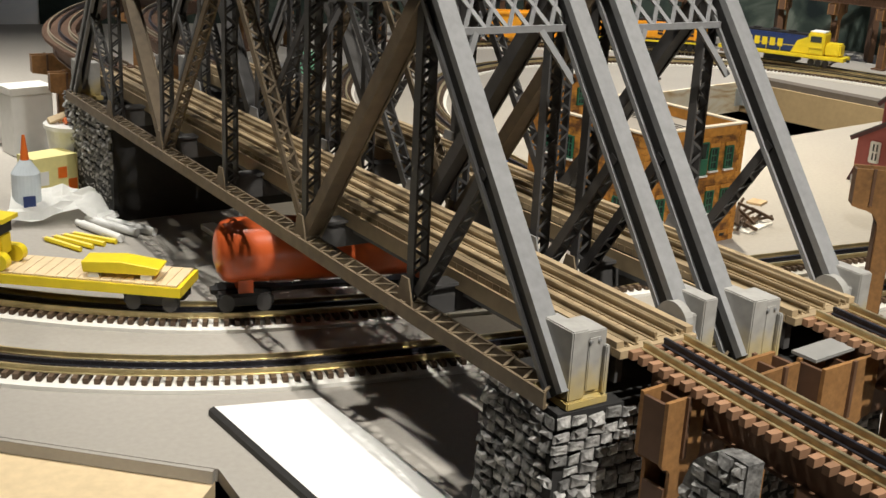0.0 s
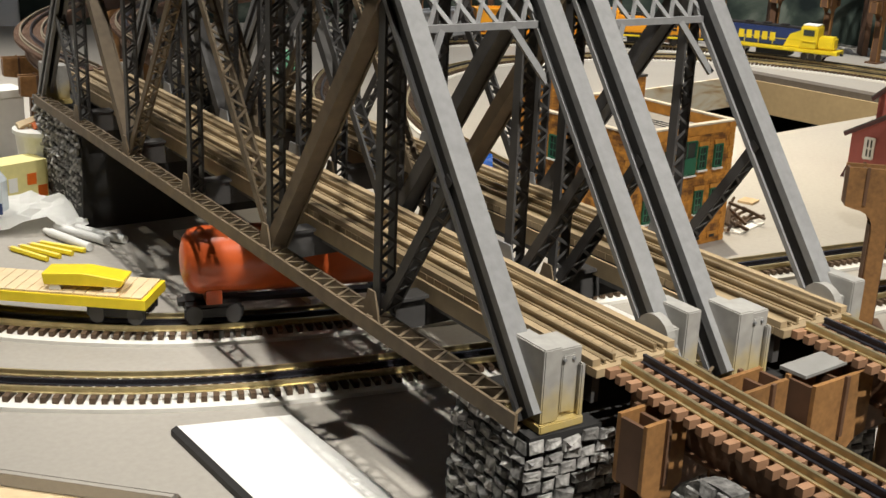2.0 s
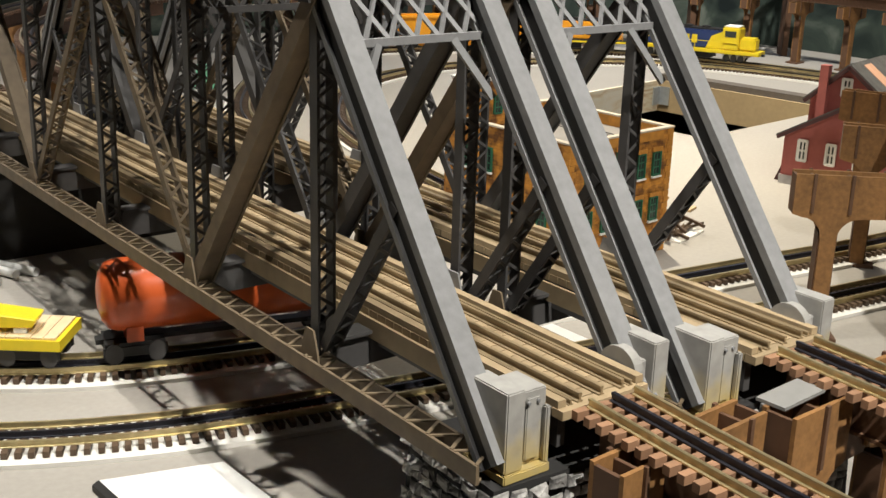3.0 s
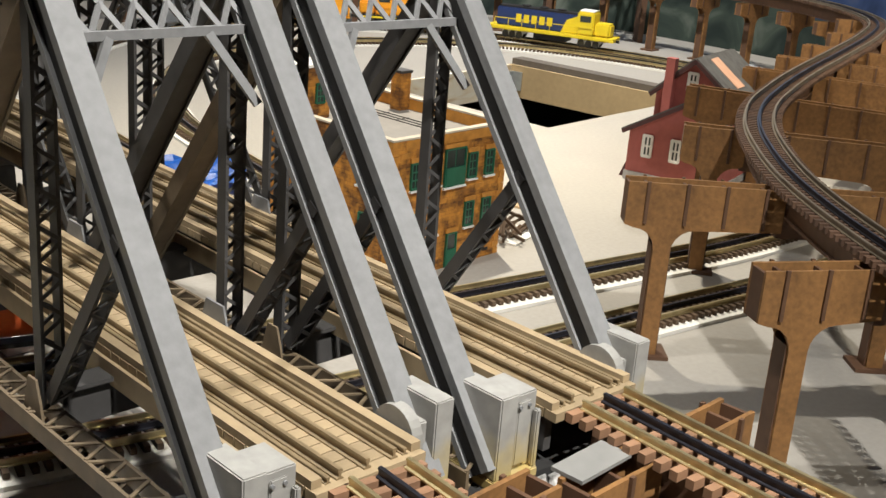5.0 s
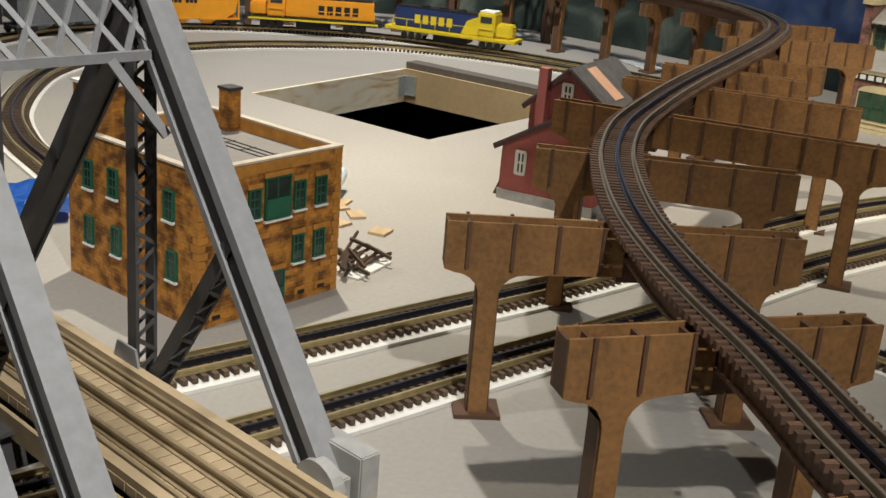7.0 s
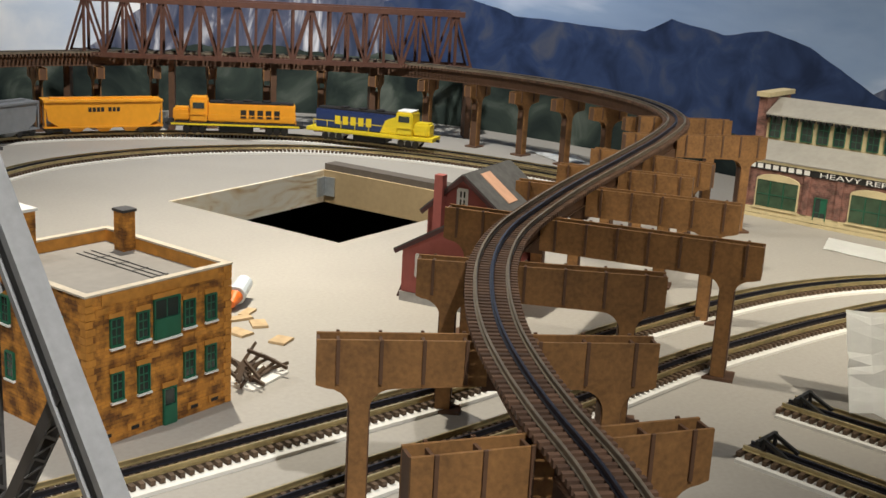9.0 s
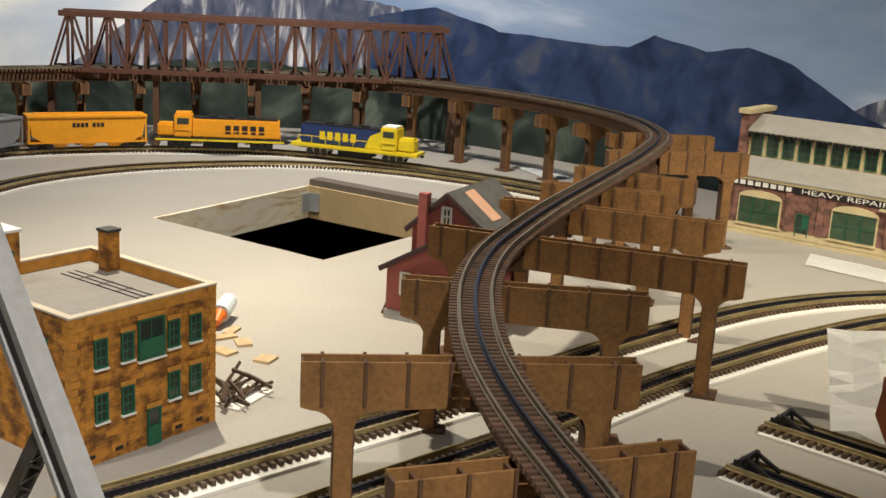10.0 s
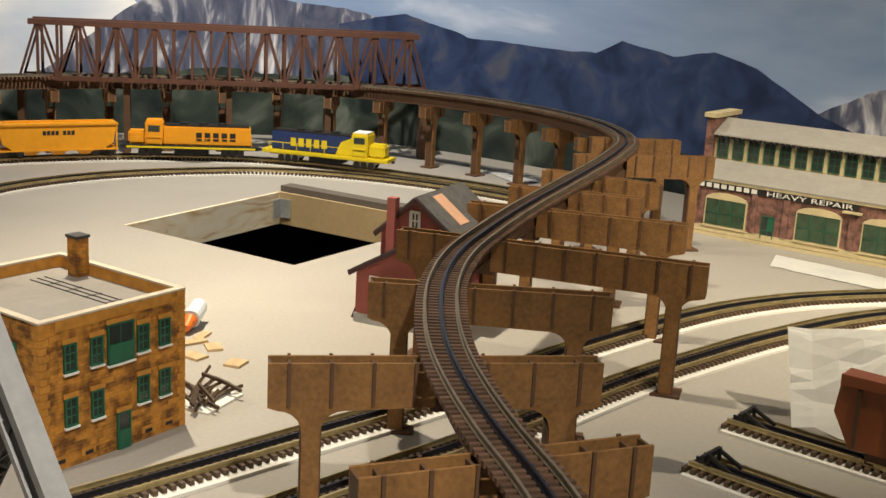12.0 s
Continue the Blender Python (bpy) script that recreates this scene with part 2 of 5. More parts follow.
bmesh.ops.recalc_face_normals(bm, faces=bm.faces[:])
structure("ground", bm, TABLE, "grey painted board of the layout table with a rectangular opening", "table top")

# unseen walls and ceiling added to close the room, dim to limit bounce
WALLPAINT = material("dim_room_shell", (0.10, 0.10, 0.10), 0.8, dark=0.9, scale=2, amount=0.3, bump=0.04)
structure("floor", box(B(), -3.2, 3.4, -3.2, 4.0, -0.95, -0.9), material("dark_floor", (0.09, 0.08, 0.07), 0.6), "dark floor of the train room", "floor")
structure("ceiling", box(B(), -3.2, 3.4, -3.2, 4.0, 2.2, 2.25), WALLPAINT, "unseen dim ceiling added above the layout", "ceiling")
structure("wall_west", box(B(), -3.25, -3.2, -3.2, 4.0, -0.9, 2.2), WALLPAINT, "unseen dim wall added behind the aisle", "wall")
structure("wall_south", box(B(), -3.2, 3.4, -3.25, -3.2, -0.9, 2.2), WALLPAINT, "unseen dim wall added behind the aisle", "wall")
structure("wall_north", box(B(), -3.2, 3.4, 4.0, 4.05, -0.9, 2.2), WALLPAINT, "unseen dim wall added behind the backdrop", "wall")
structure("wall_east", box(B(), 3.4, 3.45, -3.2, 4.0, -0.9, 2.2), WALLPAINT, "unseen dim wall added behind the backdrop", "wall")

# curved backdrop board with its painted scenery, each plane of hills a thin cut-out on the board
BACKLINE = [(-1.6, 3.0, 0), (-0.5, 2.98, 0), (0.5, 2.93, 0), (1.2, 2.84, 0), (1.8, 2.68, 0), (2.25, 2.42, 0), (2.5, 2.05, 0), (2.58, 1.5, 0), (2.59, 0.8, 0), (2.60, 0.0, 0), (2.60, -0.75, 0)]


def painted(name, lo, hi, streak, detail=6.0, stretch=(1, 1, 1), middle=None, at=(0.35, 0.65), scale=3.0):
    m = bpy.data.materials.new(name)
    m.use_nodes = True
    n, l = m.node_tree.nodes, m.node_tree.links
    b = n["Principled BSDF"]
    b.inputs["Roughness"].default_value = 0.85
    b.inputs["Specular IOR Level"].default_value = 0.2
    tc, mp, nz, rp = n.new("ShaderNodeTexCoord"), n.new("ShaderNodeMapping"), n.new("ShaderNodeTexNoise"), n.new("ShaderNodeValToRGB")
    mp.inputs["Scale"].default_value = stretch
    nz.inputs["Scale"].default_value, nz.inputs["Detail"].default_value, nz.inputs["Distortion"].default_value = scale, detail, streak
    l.new(tc.outputs["Object"], mp.inputs["Vector"])
    l.new(mp.outputs[0], nz.inputs["Vector"])
    l.new(nz.outputs["Fac"], rp.inputs["Fac"])
    e = rp.color_ramp.elements
    e[0].color, e[1].color, e[0].position, e[1].position = (*lo, 1), (*hi, 1), at[0], at[1]
    if middle:
        k = e.new((at[0] + at[1]) / 2)
        k.color = (*middle, 1)
    l.new(rp.outputs["Color"], b.inputs["Base Color"])
    return m


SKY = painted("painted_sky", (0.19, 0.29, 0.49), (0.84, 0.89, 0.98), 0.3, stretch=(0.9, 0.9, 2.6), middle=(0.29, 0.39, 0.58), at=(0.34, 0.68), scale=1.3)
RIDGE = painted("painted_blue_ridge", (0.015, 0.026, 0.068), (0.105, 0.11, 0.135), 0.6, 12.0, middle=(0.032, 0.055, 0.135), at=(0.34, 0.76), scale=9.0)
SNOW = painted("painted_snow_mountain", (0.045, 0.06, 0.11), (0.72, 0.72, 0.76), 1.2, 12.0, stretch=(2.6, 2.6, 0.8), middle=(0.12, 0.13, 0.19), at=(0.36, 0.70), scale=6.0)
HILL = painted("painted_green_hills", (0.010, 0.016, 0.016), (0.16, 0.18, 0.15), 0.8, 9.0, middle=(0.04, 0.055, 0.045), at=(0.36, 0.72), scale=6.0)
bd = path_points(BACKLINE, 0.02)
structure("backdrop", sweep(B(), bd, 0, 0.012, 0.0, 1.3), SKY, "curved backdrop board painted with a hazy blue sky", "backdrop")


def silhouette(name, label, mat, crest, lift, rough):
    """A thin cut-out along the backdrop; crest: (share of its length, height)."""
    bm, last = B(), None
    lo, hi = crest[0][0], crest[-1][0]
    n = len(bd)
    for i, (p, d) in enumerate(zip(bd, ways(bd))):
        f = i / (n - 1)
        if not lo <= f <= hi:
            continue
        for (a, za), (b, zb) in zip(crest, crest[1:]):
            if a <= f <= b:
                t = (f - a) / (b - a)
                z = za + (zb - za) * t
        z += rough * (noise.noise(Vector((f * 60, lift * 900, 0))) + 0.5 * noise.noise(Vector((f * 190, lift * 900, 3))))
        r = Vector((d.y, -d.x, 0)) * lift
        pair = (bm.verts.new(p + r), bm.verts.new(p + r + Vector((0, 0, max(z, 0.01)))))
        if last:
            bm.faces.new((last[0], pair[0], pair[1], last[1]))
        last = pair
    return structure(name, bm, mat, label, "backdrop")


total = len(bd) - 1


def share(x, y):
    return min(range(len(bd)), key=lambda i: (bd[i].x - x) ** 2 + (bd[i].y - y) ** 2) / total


CLOUD = painted("painted_white_cloud", (0.62, 0.70, 0.82), (0.96, 0.96, 0.96), 0.5, 5.0, stretch=(0.8, 0.8, 2.0), at=(0.30, 0.58), scale=3.0)
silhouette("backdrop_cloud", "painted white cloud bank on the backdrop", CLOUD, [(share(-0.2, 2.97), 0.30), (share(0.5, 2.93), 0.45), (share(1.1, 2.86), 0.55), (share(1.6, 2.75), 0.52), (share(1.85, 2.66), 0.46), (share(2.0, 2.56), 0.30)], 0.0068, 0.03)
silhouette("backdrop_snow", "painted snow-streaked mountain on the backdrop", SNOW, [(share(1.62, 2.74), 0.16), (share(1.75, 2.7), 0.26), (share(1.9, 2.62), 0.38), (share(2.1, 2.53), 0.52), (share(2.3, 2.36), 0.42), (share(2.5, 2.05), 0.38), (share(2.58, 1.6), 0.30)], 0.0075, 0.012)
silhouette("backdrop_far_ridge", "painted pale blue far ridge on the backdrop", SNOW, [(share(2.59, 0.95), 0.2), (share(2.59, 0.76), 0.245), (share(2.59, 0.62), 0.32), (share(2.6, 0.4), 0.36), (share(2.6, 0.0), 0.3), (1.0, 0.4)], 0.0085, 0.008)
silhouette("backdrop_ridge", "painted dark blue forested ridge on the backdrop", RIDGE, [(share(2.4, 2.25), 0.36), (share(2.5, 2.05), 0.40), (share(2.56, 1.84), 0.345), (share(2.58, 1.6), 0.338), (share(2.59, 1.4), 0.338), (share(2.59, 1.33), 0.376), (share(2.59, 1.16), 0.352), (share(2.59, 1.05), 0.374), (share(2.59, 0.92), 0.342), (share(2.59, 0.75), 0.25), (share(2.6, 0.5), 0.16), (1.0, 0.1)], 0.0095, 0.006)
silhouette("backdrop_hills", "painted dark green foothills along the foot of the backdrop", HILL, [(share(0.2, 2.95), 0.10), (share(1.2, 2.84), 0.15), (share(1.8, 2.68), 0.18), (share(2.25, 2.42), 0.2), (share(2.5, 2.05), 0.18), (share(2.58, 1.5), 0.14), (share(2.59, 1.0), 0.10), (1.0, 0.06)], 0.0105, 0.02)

# walls of the opening in the table
PITBACK = material("tan_plywood", (0.50, 0.37, 0.20), 0.6, dark=0.8, scale=9, amount=0.4, bump=0.08)
DARKBOARD = material("grey_brown_board_edge", (0.13, 0.11, 0.09), 0.8, dark=0.75, scale=20)
PV = [Vector((*p, 0)) for p in PIT]


def pit_wall(a, b, mat, label, top=0.0, wide=0.016, step=0.0085):
    out = Vector(((b - a).y, -(b - a).x, 0)).normalized()
    if out.dot((a + b) / 2 - sum(PV, Vector()) / 4) < 0:
        out = -out
    mid = Vector((0, 0, (top - 0.076) / 2))
    structure("pit_wall", bar(B(), a + out * step + mid, b + out * step + mid, wide, top + 0.076, out), mat, label, "pit wall")


WHITEPINE = painted("planed_white_pine", (0.88, 0.83, 0.70), (0.62, 0.45, 0.25), 2.5, 3.0, stretch=(1.0, 1.0, 4.0), middle=(0.82, 0.73, 0.55), at=(0.40, 0.68), scale=6.0)
pit_wall(PV[3], PV[0], WHITEPINE, "planed pale pine board with a swirling grain lining the table opening", 0.0006, 0.007, -0.004)
pit_wall(PV[2], PV[3], PITBACK, "tan plywood board lining the table opening", 0.0012, 0.007, -0.004)
pit_wall(PV[0], PV[1], PITBACK, "tan plywood board lining the table opening", -0.0125)
pit_wall(PV[1], PV[2], PITBACK, "tan plywood board lining the table opening", -0.0125)
o = (PV[2] - PV[3]).normalized()
w = Vector((-o.y, o.x, 0))
structure("pit_kerb", bar(B(), PV[3] + w * 0.024 + Vector((0, 0, 0.0075)), PV[2] + w * 0.024 + Vector((0, 0, 0.0075)), 0.04, 0.015, w), DARKBOARD, "dark raised strip along the far edge of the table opening", "kerb")
# black sheet gives the unlit open space below the table its darkness
structure("pit_floor", box(B(), 1.1, 1.95, 1.0, 1.8, -0.52, -0.50), BLACK, "black sheet for the darkness under the table opening", "pit floor")
bracket = thing("corner_bracket", "galvanised metal bracket in the corner of the table opening", "bracket", tuple(PV[3] + Vector((-0.012, -0.016, -0.058))), 17)
GALV = material("galvanised_steel", (0.62, 0.66, 0.68), 0.4, metal=0.7, dark=0.7)
part("plate", box(B(), -0.03, 0.0, -0.004, -0.001, 0, 0.045), GALV, bracket)
part("plate", box(B(), 0.0, 0.003, -0.03, -0.001, 0, 0.045), GALV, bracket)

# white board beside the tracks, and the dark underside of the gap next to it
wb = thing("white_board", "white painted board with a black edge beside the tracks", "board", (0, 0, 0))
bm = B()
hexa(bm, [(-0.121, 0.362, 0.0005), (-0.06, -0.12, 0.0005), (0.03, -0.12, 0.0005), (-0.025, 0.342, 0.0005), (-0.121, 0.362, 0.006), (-0.06, -0.12, 0.006), (0.03, -0.12, 0.006), (-0.025, 0.342, 0.006)])
part("panel", bm, WHITE, wb)
bm = B()
hexa(bm, [(-0.128, 0.357, 0.0005), (-0.067, -0.12, 0.0005), (-0.061, -0.12, 0.0005), (-0.1215, 0.362, 0.0005), (-0.128, 0.357, 0.0065), (-0.067, -0.12, 0.0065), (-0.061, -0.12, 0.0065), (-0.1215, 0.362, 0.0065)])
part("edge_strip", bm, BLACK, wb, "black edge strip")

# pine ledge along the front of the table
bm = B()
a, b = Vector((-1.6, 1.48, 0)), Vector((-0.152, 0.265, 0))
o = Vector((-0.644, -0.765, 0))
bar(bm, a + o * 0.075 + Vector((0, 0, -0.022)), b + o * 0.075 + Vector((0, 0, -0.022)), 0.15, 0.018, o)
structure("trim", bm, PINE, "raw pine ledge along the table edge", "ledge")
bm = bar(B(), a + o * 0.003 + Vector((0, 0, -0.0065)), b + o * 0.003 + Vector((0, 0, -0.0065)), 0.005, 0.0115, o)
structure("trim_edge", bm, TABLE, "grey painted edge of the table board", "edge")

# ---------------------------------------------------------------- the truss bridges
PANEL, N = 0.184, 6
SKEW = Matrix.Translation((0.0015, 0.008, 0)) @ Matrix.Rotation(radians(4.1), 4, "Z") @ Matrix.Translation((-0.0015, -0.008, 0))
Y0, ZB, ZT = 0.008, 0.148, 0.395
ZJ = 0.155
XL, XR = 0.0015, 0.1195


def laced(bm, p, q, w, gap, side, n, leg=0.0022):
    """Two flat channels gap apart along side, w deep, with zigzag lacing on both faces."""
    p, q, s = Vector(p), Vector(q), Vector(side)
    d = (q - p).normalized()
    s = (s - d * s.dot(d)).normalized()
    u = d.cross(s).normalized()
    for k in (-1, 1):
        o = s * (k * (gap / 2 - leg / 2))
        bar(bm, p + o, q + o, leg, w, s)
    for f in (-1, 1):
        for i in range(n):
            k = 1 if i % 2 else -1
            a = p.lerp(q, (i + 0.1) / n) + s * (k * gap * 0.44) + u * (f * w * 0.5)
            b = p.lerp(q, (i + 0.9) / n) - s * (k * gap * 0.44) + u * (f * w * 0.5)
            bar(bm, a, b, 0.0022, 0.001, s)
    return bm


def end_post(p, q, w, h, parent):
    """A box post: pale cover plate and edge angles round a web coloured as deep shade."""
    p, q, s = Vector(p), Vector(q), Vector((1, 0, 0))
    d = (q - p).normalized()
    u = s.cross(d).normalized()
    if u.z < 0:
        u = -u
    post = part("end_post", bar(B(), p + u * h / 2, q + u * h / 2, w, 0.0026, s), STEEL, parent, "pale grey channelled end post")
    for k in (-1, 1):
        o = s * (k * (w / 2 - 0.0032))
        # black tone puts the deep shade of the recess onto the web
        part("web", bar(B(), p + o, q + o, 0.0018, h - 0.003, s), BLACK, post, "web coloured black for the shade in the recess")
        o = s * (k * (w / 2 - 0.0022)) - u * (h / 2 - 0.002)
        part("edge_angle", bar(B(), p + o, q + o, 0.0044, 0.004, s), STEEL, post)
        o = s * (k * (w / 2 - 0.0008)) + u * (h / 2 - 0.003)
        part("edge_angle", bar(B(), p + o, q + o, 0.0014, 0.004, s), STEEL, post)
    part("batten", bar(B(), p.lerp(q, 0.93) - u * (h / 2), q - u * (h / 2), w, 0.0016, s), DARKSTEEL, post)
    return post


def truss_bridge(x0):
    br = thing("truss_bridge", "weathered grey through-truss railway bridge with laced members", "truss bridge", group="truss bridges")
    br.matrix_world = Matrix.Translation((x0, 0, 0)) @ SKEW
    ye = Y0 + PANEL * N
    for x, out in ((XL, -1), (XR, 1)):
        J = [Vector((x, Y0 + PANEL * k, ZJ)) for k in range(N + 1)]
        T = [Vector((x, Y0 + PANEL * k, ZT)) for k in range(N + 1)]
        bm = B()
        c = Vector((out * 0.006, 0, -0.006))
        laced(bm, J[0] + c, J[N] + c, 0.012, 0.018, (1, 0, 0), 96)
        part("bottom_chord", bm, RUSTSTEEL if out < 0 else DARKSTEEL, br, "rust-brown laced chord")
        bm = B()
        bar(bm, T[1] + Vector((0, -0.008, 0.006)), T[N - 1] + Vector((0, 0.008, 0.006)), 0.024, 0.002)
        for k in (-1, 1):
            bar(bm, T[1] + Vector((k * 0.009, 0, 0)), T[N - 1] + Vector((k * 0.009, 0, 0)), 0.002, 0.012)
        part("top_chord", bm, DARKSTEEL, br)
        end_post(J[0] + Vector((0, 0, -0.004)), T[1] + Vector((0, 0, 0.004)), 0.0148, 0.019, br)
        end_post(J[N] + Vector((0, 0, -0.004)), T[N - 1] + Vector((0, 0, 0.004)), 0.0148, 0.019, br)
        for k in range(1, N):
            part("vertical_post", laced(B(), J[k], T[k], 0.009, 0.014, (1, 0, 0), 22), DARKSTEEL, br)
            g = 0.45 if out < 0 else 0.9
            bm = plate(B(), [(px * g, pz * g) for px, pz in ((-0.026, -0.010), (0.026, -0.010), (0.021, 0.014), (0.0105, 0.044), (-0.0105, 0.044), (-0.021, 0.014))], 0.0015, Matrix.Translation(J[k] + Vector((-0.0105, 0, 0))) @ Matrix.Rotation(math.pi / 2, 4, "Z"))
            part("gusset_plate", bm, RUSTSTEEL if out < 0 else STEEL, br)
        for k in (2, 4):
            for s in (-1, 1):
                p = B()
                if k + s in (1, 5):
                    section(p, J[k], T[k + s], [(-0.0085, -0.006), (-0.0065, -0.006), (-0.0065, -0.0045), (0.0065, -0.0045), (0.0065, -0.006), (0.0085, -0.006), (0.0085, 0.006), (0.0065, 0.006), (0.0065, 0.0045), (-0.0065, 0.0045), (-0.0065, 0.006), (-0.0085, 0.006)])
                else:
                    laced(p, J[k], T[k + s], 0.008, 0.013, (1, 0, 0), 26)
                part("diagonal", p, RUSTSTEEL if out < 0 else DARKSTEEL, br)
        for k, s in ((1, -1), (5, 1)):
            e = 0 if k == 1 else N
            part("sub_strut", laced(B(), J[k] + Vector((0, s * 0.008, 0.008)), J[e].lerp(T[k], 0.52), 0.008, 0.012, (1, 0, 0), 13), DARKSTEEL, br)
        # bearing shoes
        for y, s in ((-0.001 if out < 0 else 0.005, 1), (ye + 0.016, -1)):
            def cast(*b):
                bm = box(B(), *b)
                bmesh.ops.bevel(bm, geom=bm.edges[:], offset=0.0008, segments=2, affect="EDGES")
                return bm

            def deep(d0, d1):
                return sorted((y + s * d0, y + s * d1))

            if out < 0:
                xa, xb, ia, ib = x - 0.0020, x + 0.0114, x + 0.0114, x + 0.0305
            else:
                xa, xb, ia, ib = x + 0.0030, x + 0.0160, x - 0.0030, x + 0.0030
            sh = part("bearing_shoe", cast(xa, xb, *deep(0, 0.034), 0.149, 0.1982), SHOE, br, "cast grey shoe with ochre dust")
            part("base_plate", cast(min(xa, ia) - 0.001, max(xb, ib) + 0.001, *deep(-0.001, 0.037), 0.1428, 0.1488), SHOE, sh)
            if out < 0:
                part("side_block", cast(ia, ib, *deep(0.004, 0.030), 0.149, 0.1945), SHOE, sh)
                part("face_plate", cast(ia + 0.003, ib - 0.006, *deep(0.0024, 0.0038), 0.152, 0.191), SHOE, sh)
                part("corner_flange", cast(ib - 0.0035, ib, *deep(-0.0005, 0.0038), 0.149, 0.184), SHOE, sh)
                for bx in (ia + 0.004, ib - 0.008):
                    part("bolt", cyl(B(), (bx, y + s * 0.0024, 0.188), (bx, y + s * 0.0012, 0.188), 0.0012, n=8), STEEL, sh)
            else:
                part("side_block", cast(ia, ib, *deep(0.006, 0.030), 0.149, 0.186), SHOE, sh)
                cx = ia - 0.0038
                fan = [(-0.016, 0.149), (0.016, 0.149)] + [(0.016 * math.cos(math.pi * a / 12), 0.1775 + 0.016 * math.sin(math.pi * a / 12)) for a in range(13)]
                part("rocker", plate(B(), fan, 0.007, Matrix.Translation((cx, y + s * 0.018, 0)) @ Matrix.Rotation(math.pi / 2, 4, "Z")), SHOE, sh, "half-round rocker casting")
                part("pin", cyl(B(), (cx - 0.0052, y + s * 0.018, 0.178), (cx + 0.0052, y + s * 0.018, 0.178), 0.004, n=12), STEEL, sh)
    # floor beams, stringers, portals and bracing
    for k in range(1, N):
        y = Y0 + PANEL * k
        bm = box(B(), XL + 0.008, XR - 0.008, y - 0.004, y + 0.004, ZB - 0.008, ZB + 0.018)
        box(bm, XL + 0.008, XR - 0.008, y - 0.009, y + 0.009, ZB + 0.016, ZB + 0.0185)
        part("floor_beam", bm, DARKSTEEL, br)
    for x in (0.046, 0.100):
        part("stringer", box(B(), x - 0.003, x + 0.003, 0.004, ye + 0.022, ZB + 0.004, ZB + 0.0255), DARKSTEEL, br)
    for x in (0.0365, 0.1095):
        part("deck_fascia", box(B(), x - 0.0012, x + 0.0012, 0.006, ye + 0.022, ZB + 0.012, ZB + 0.0262), DECK, br, "tan deck edge board")
    for k in range(1, N):
        y = Y0 + PANEL * k
        end = k in (1, N - 1)
        s = -1 if k == 1 else 1
        off = s * 0.018 if end else 0
        mat = STEEL if end else DARKSTEEL
        zl = ZT - 0.03
        yl = y + off
        top = part("portal_strut" if end else "sway_strut", bar(B(), (XL, y, ZT + 0.004), (XR, y, ZT + 0.004), 0.004, 0.006, (0, 1, 0)), mat, br)
        part("lower_bar", bar(B(), (XL, yl, zl), (XR, yl, zl), 0.004, 0.005, (0, 1, 0)), mat, top)
        n = 6
        for i in range(n):
            xa, xb = XL + (XR - XL) * i / n, XL + (XR - XL) * (i + 1) / n
            for f in (0, 1):
                part("lattice_bar", bar(B(), (xa, y if f else yl, ZT if f else zl), (xb, yl if f else y, zl if f else ZT), 0.002, 0.003, (0, 1, 0)), mat, top)
        for x, d in ((XL, 1), (XR, -1)):
            part("knee_brace", bar(B(), (x + d * 0.03, yl, zl), (x + d * 0.006, yl + off * 0.9, zl - 0.04), 0.003, 0.005, (0, 1, 0)), mat, top)
    for k in range(1, N - 1):
        y = Y0 + PANEL * k
        bm = bar(B(), (XL, y, ZT), (XR, y + PANEL, ZT), 0.005, 0.003)
        bar(bm, (XR, y, ZT + 0.004), (XL, y + PANEL, ZT + 0.004), 0.005, 0.003)
        part("lateral_brace", bm, DARKSTEEL, br)
    return br


SP, DECKS = 0.1545, 0.158
truss_bridge(0.0)
truss_bridge(SP)

# ---------------------------------------------------------------- tracks
ZD = ZB + 0.0255
for dx in (0.0, DECKS):
    track("bridge_track", "three-rail track on close tan ties across the truss bridge", [tuple(SKEW @ Vector((0.073, y, ZD)) + Vector((dx, 0, 0))) for y in (0.0, 0.6, 1.134)], DECK, middle=TANRAIL, rail=TANRAIL, guard=True, tie=(0.07, 0.0088, 0.0055), pitch=0.0098, group="elevated tracks")
track("approach_track", "brass-railed track on brown wood ties leading onto the bridge", [(0.0738, -0.004, ZD), (0.0742, -0.1, ZD), (0.079, -0.25, ZD), (0.088, -0.5, ZD), (0.1, -0.74, ZD)], TIE, group="elevated tracks")
track("approach_track", "brass-railed track on brown wood ties leading onto the bridge", [(0.2318, -0.004, ZD), (0.2335, -0.1, ZD), (0.242, -0.25, ZD), (0.255, -0.5, ZD), (0.27, -0.74, ZD)], TIE, group="elevated tracks")
ZC = 0.184
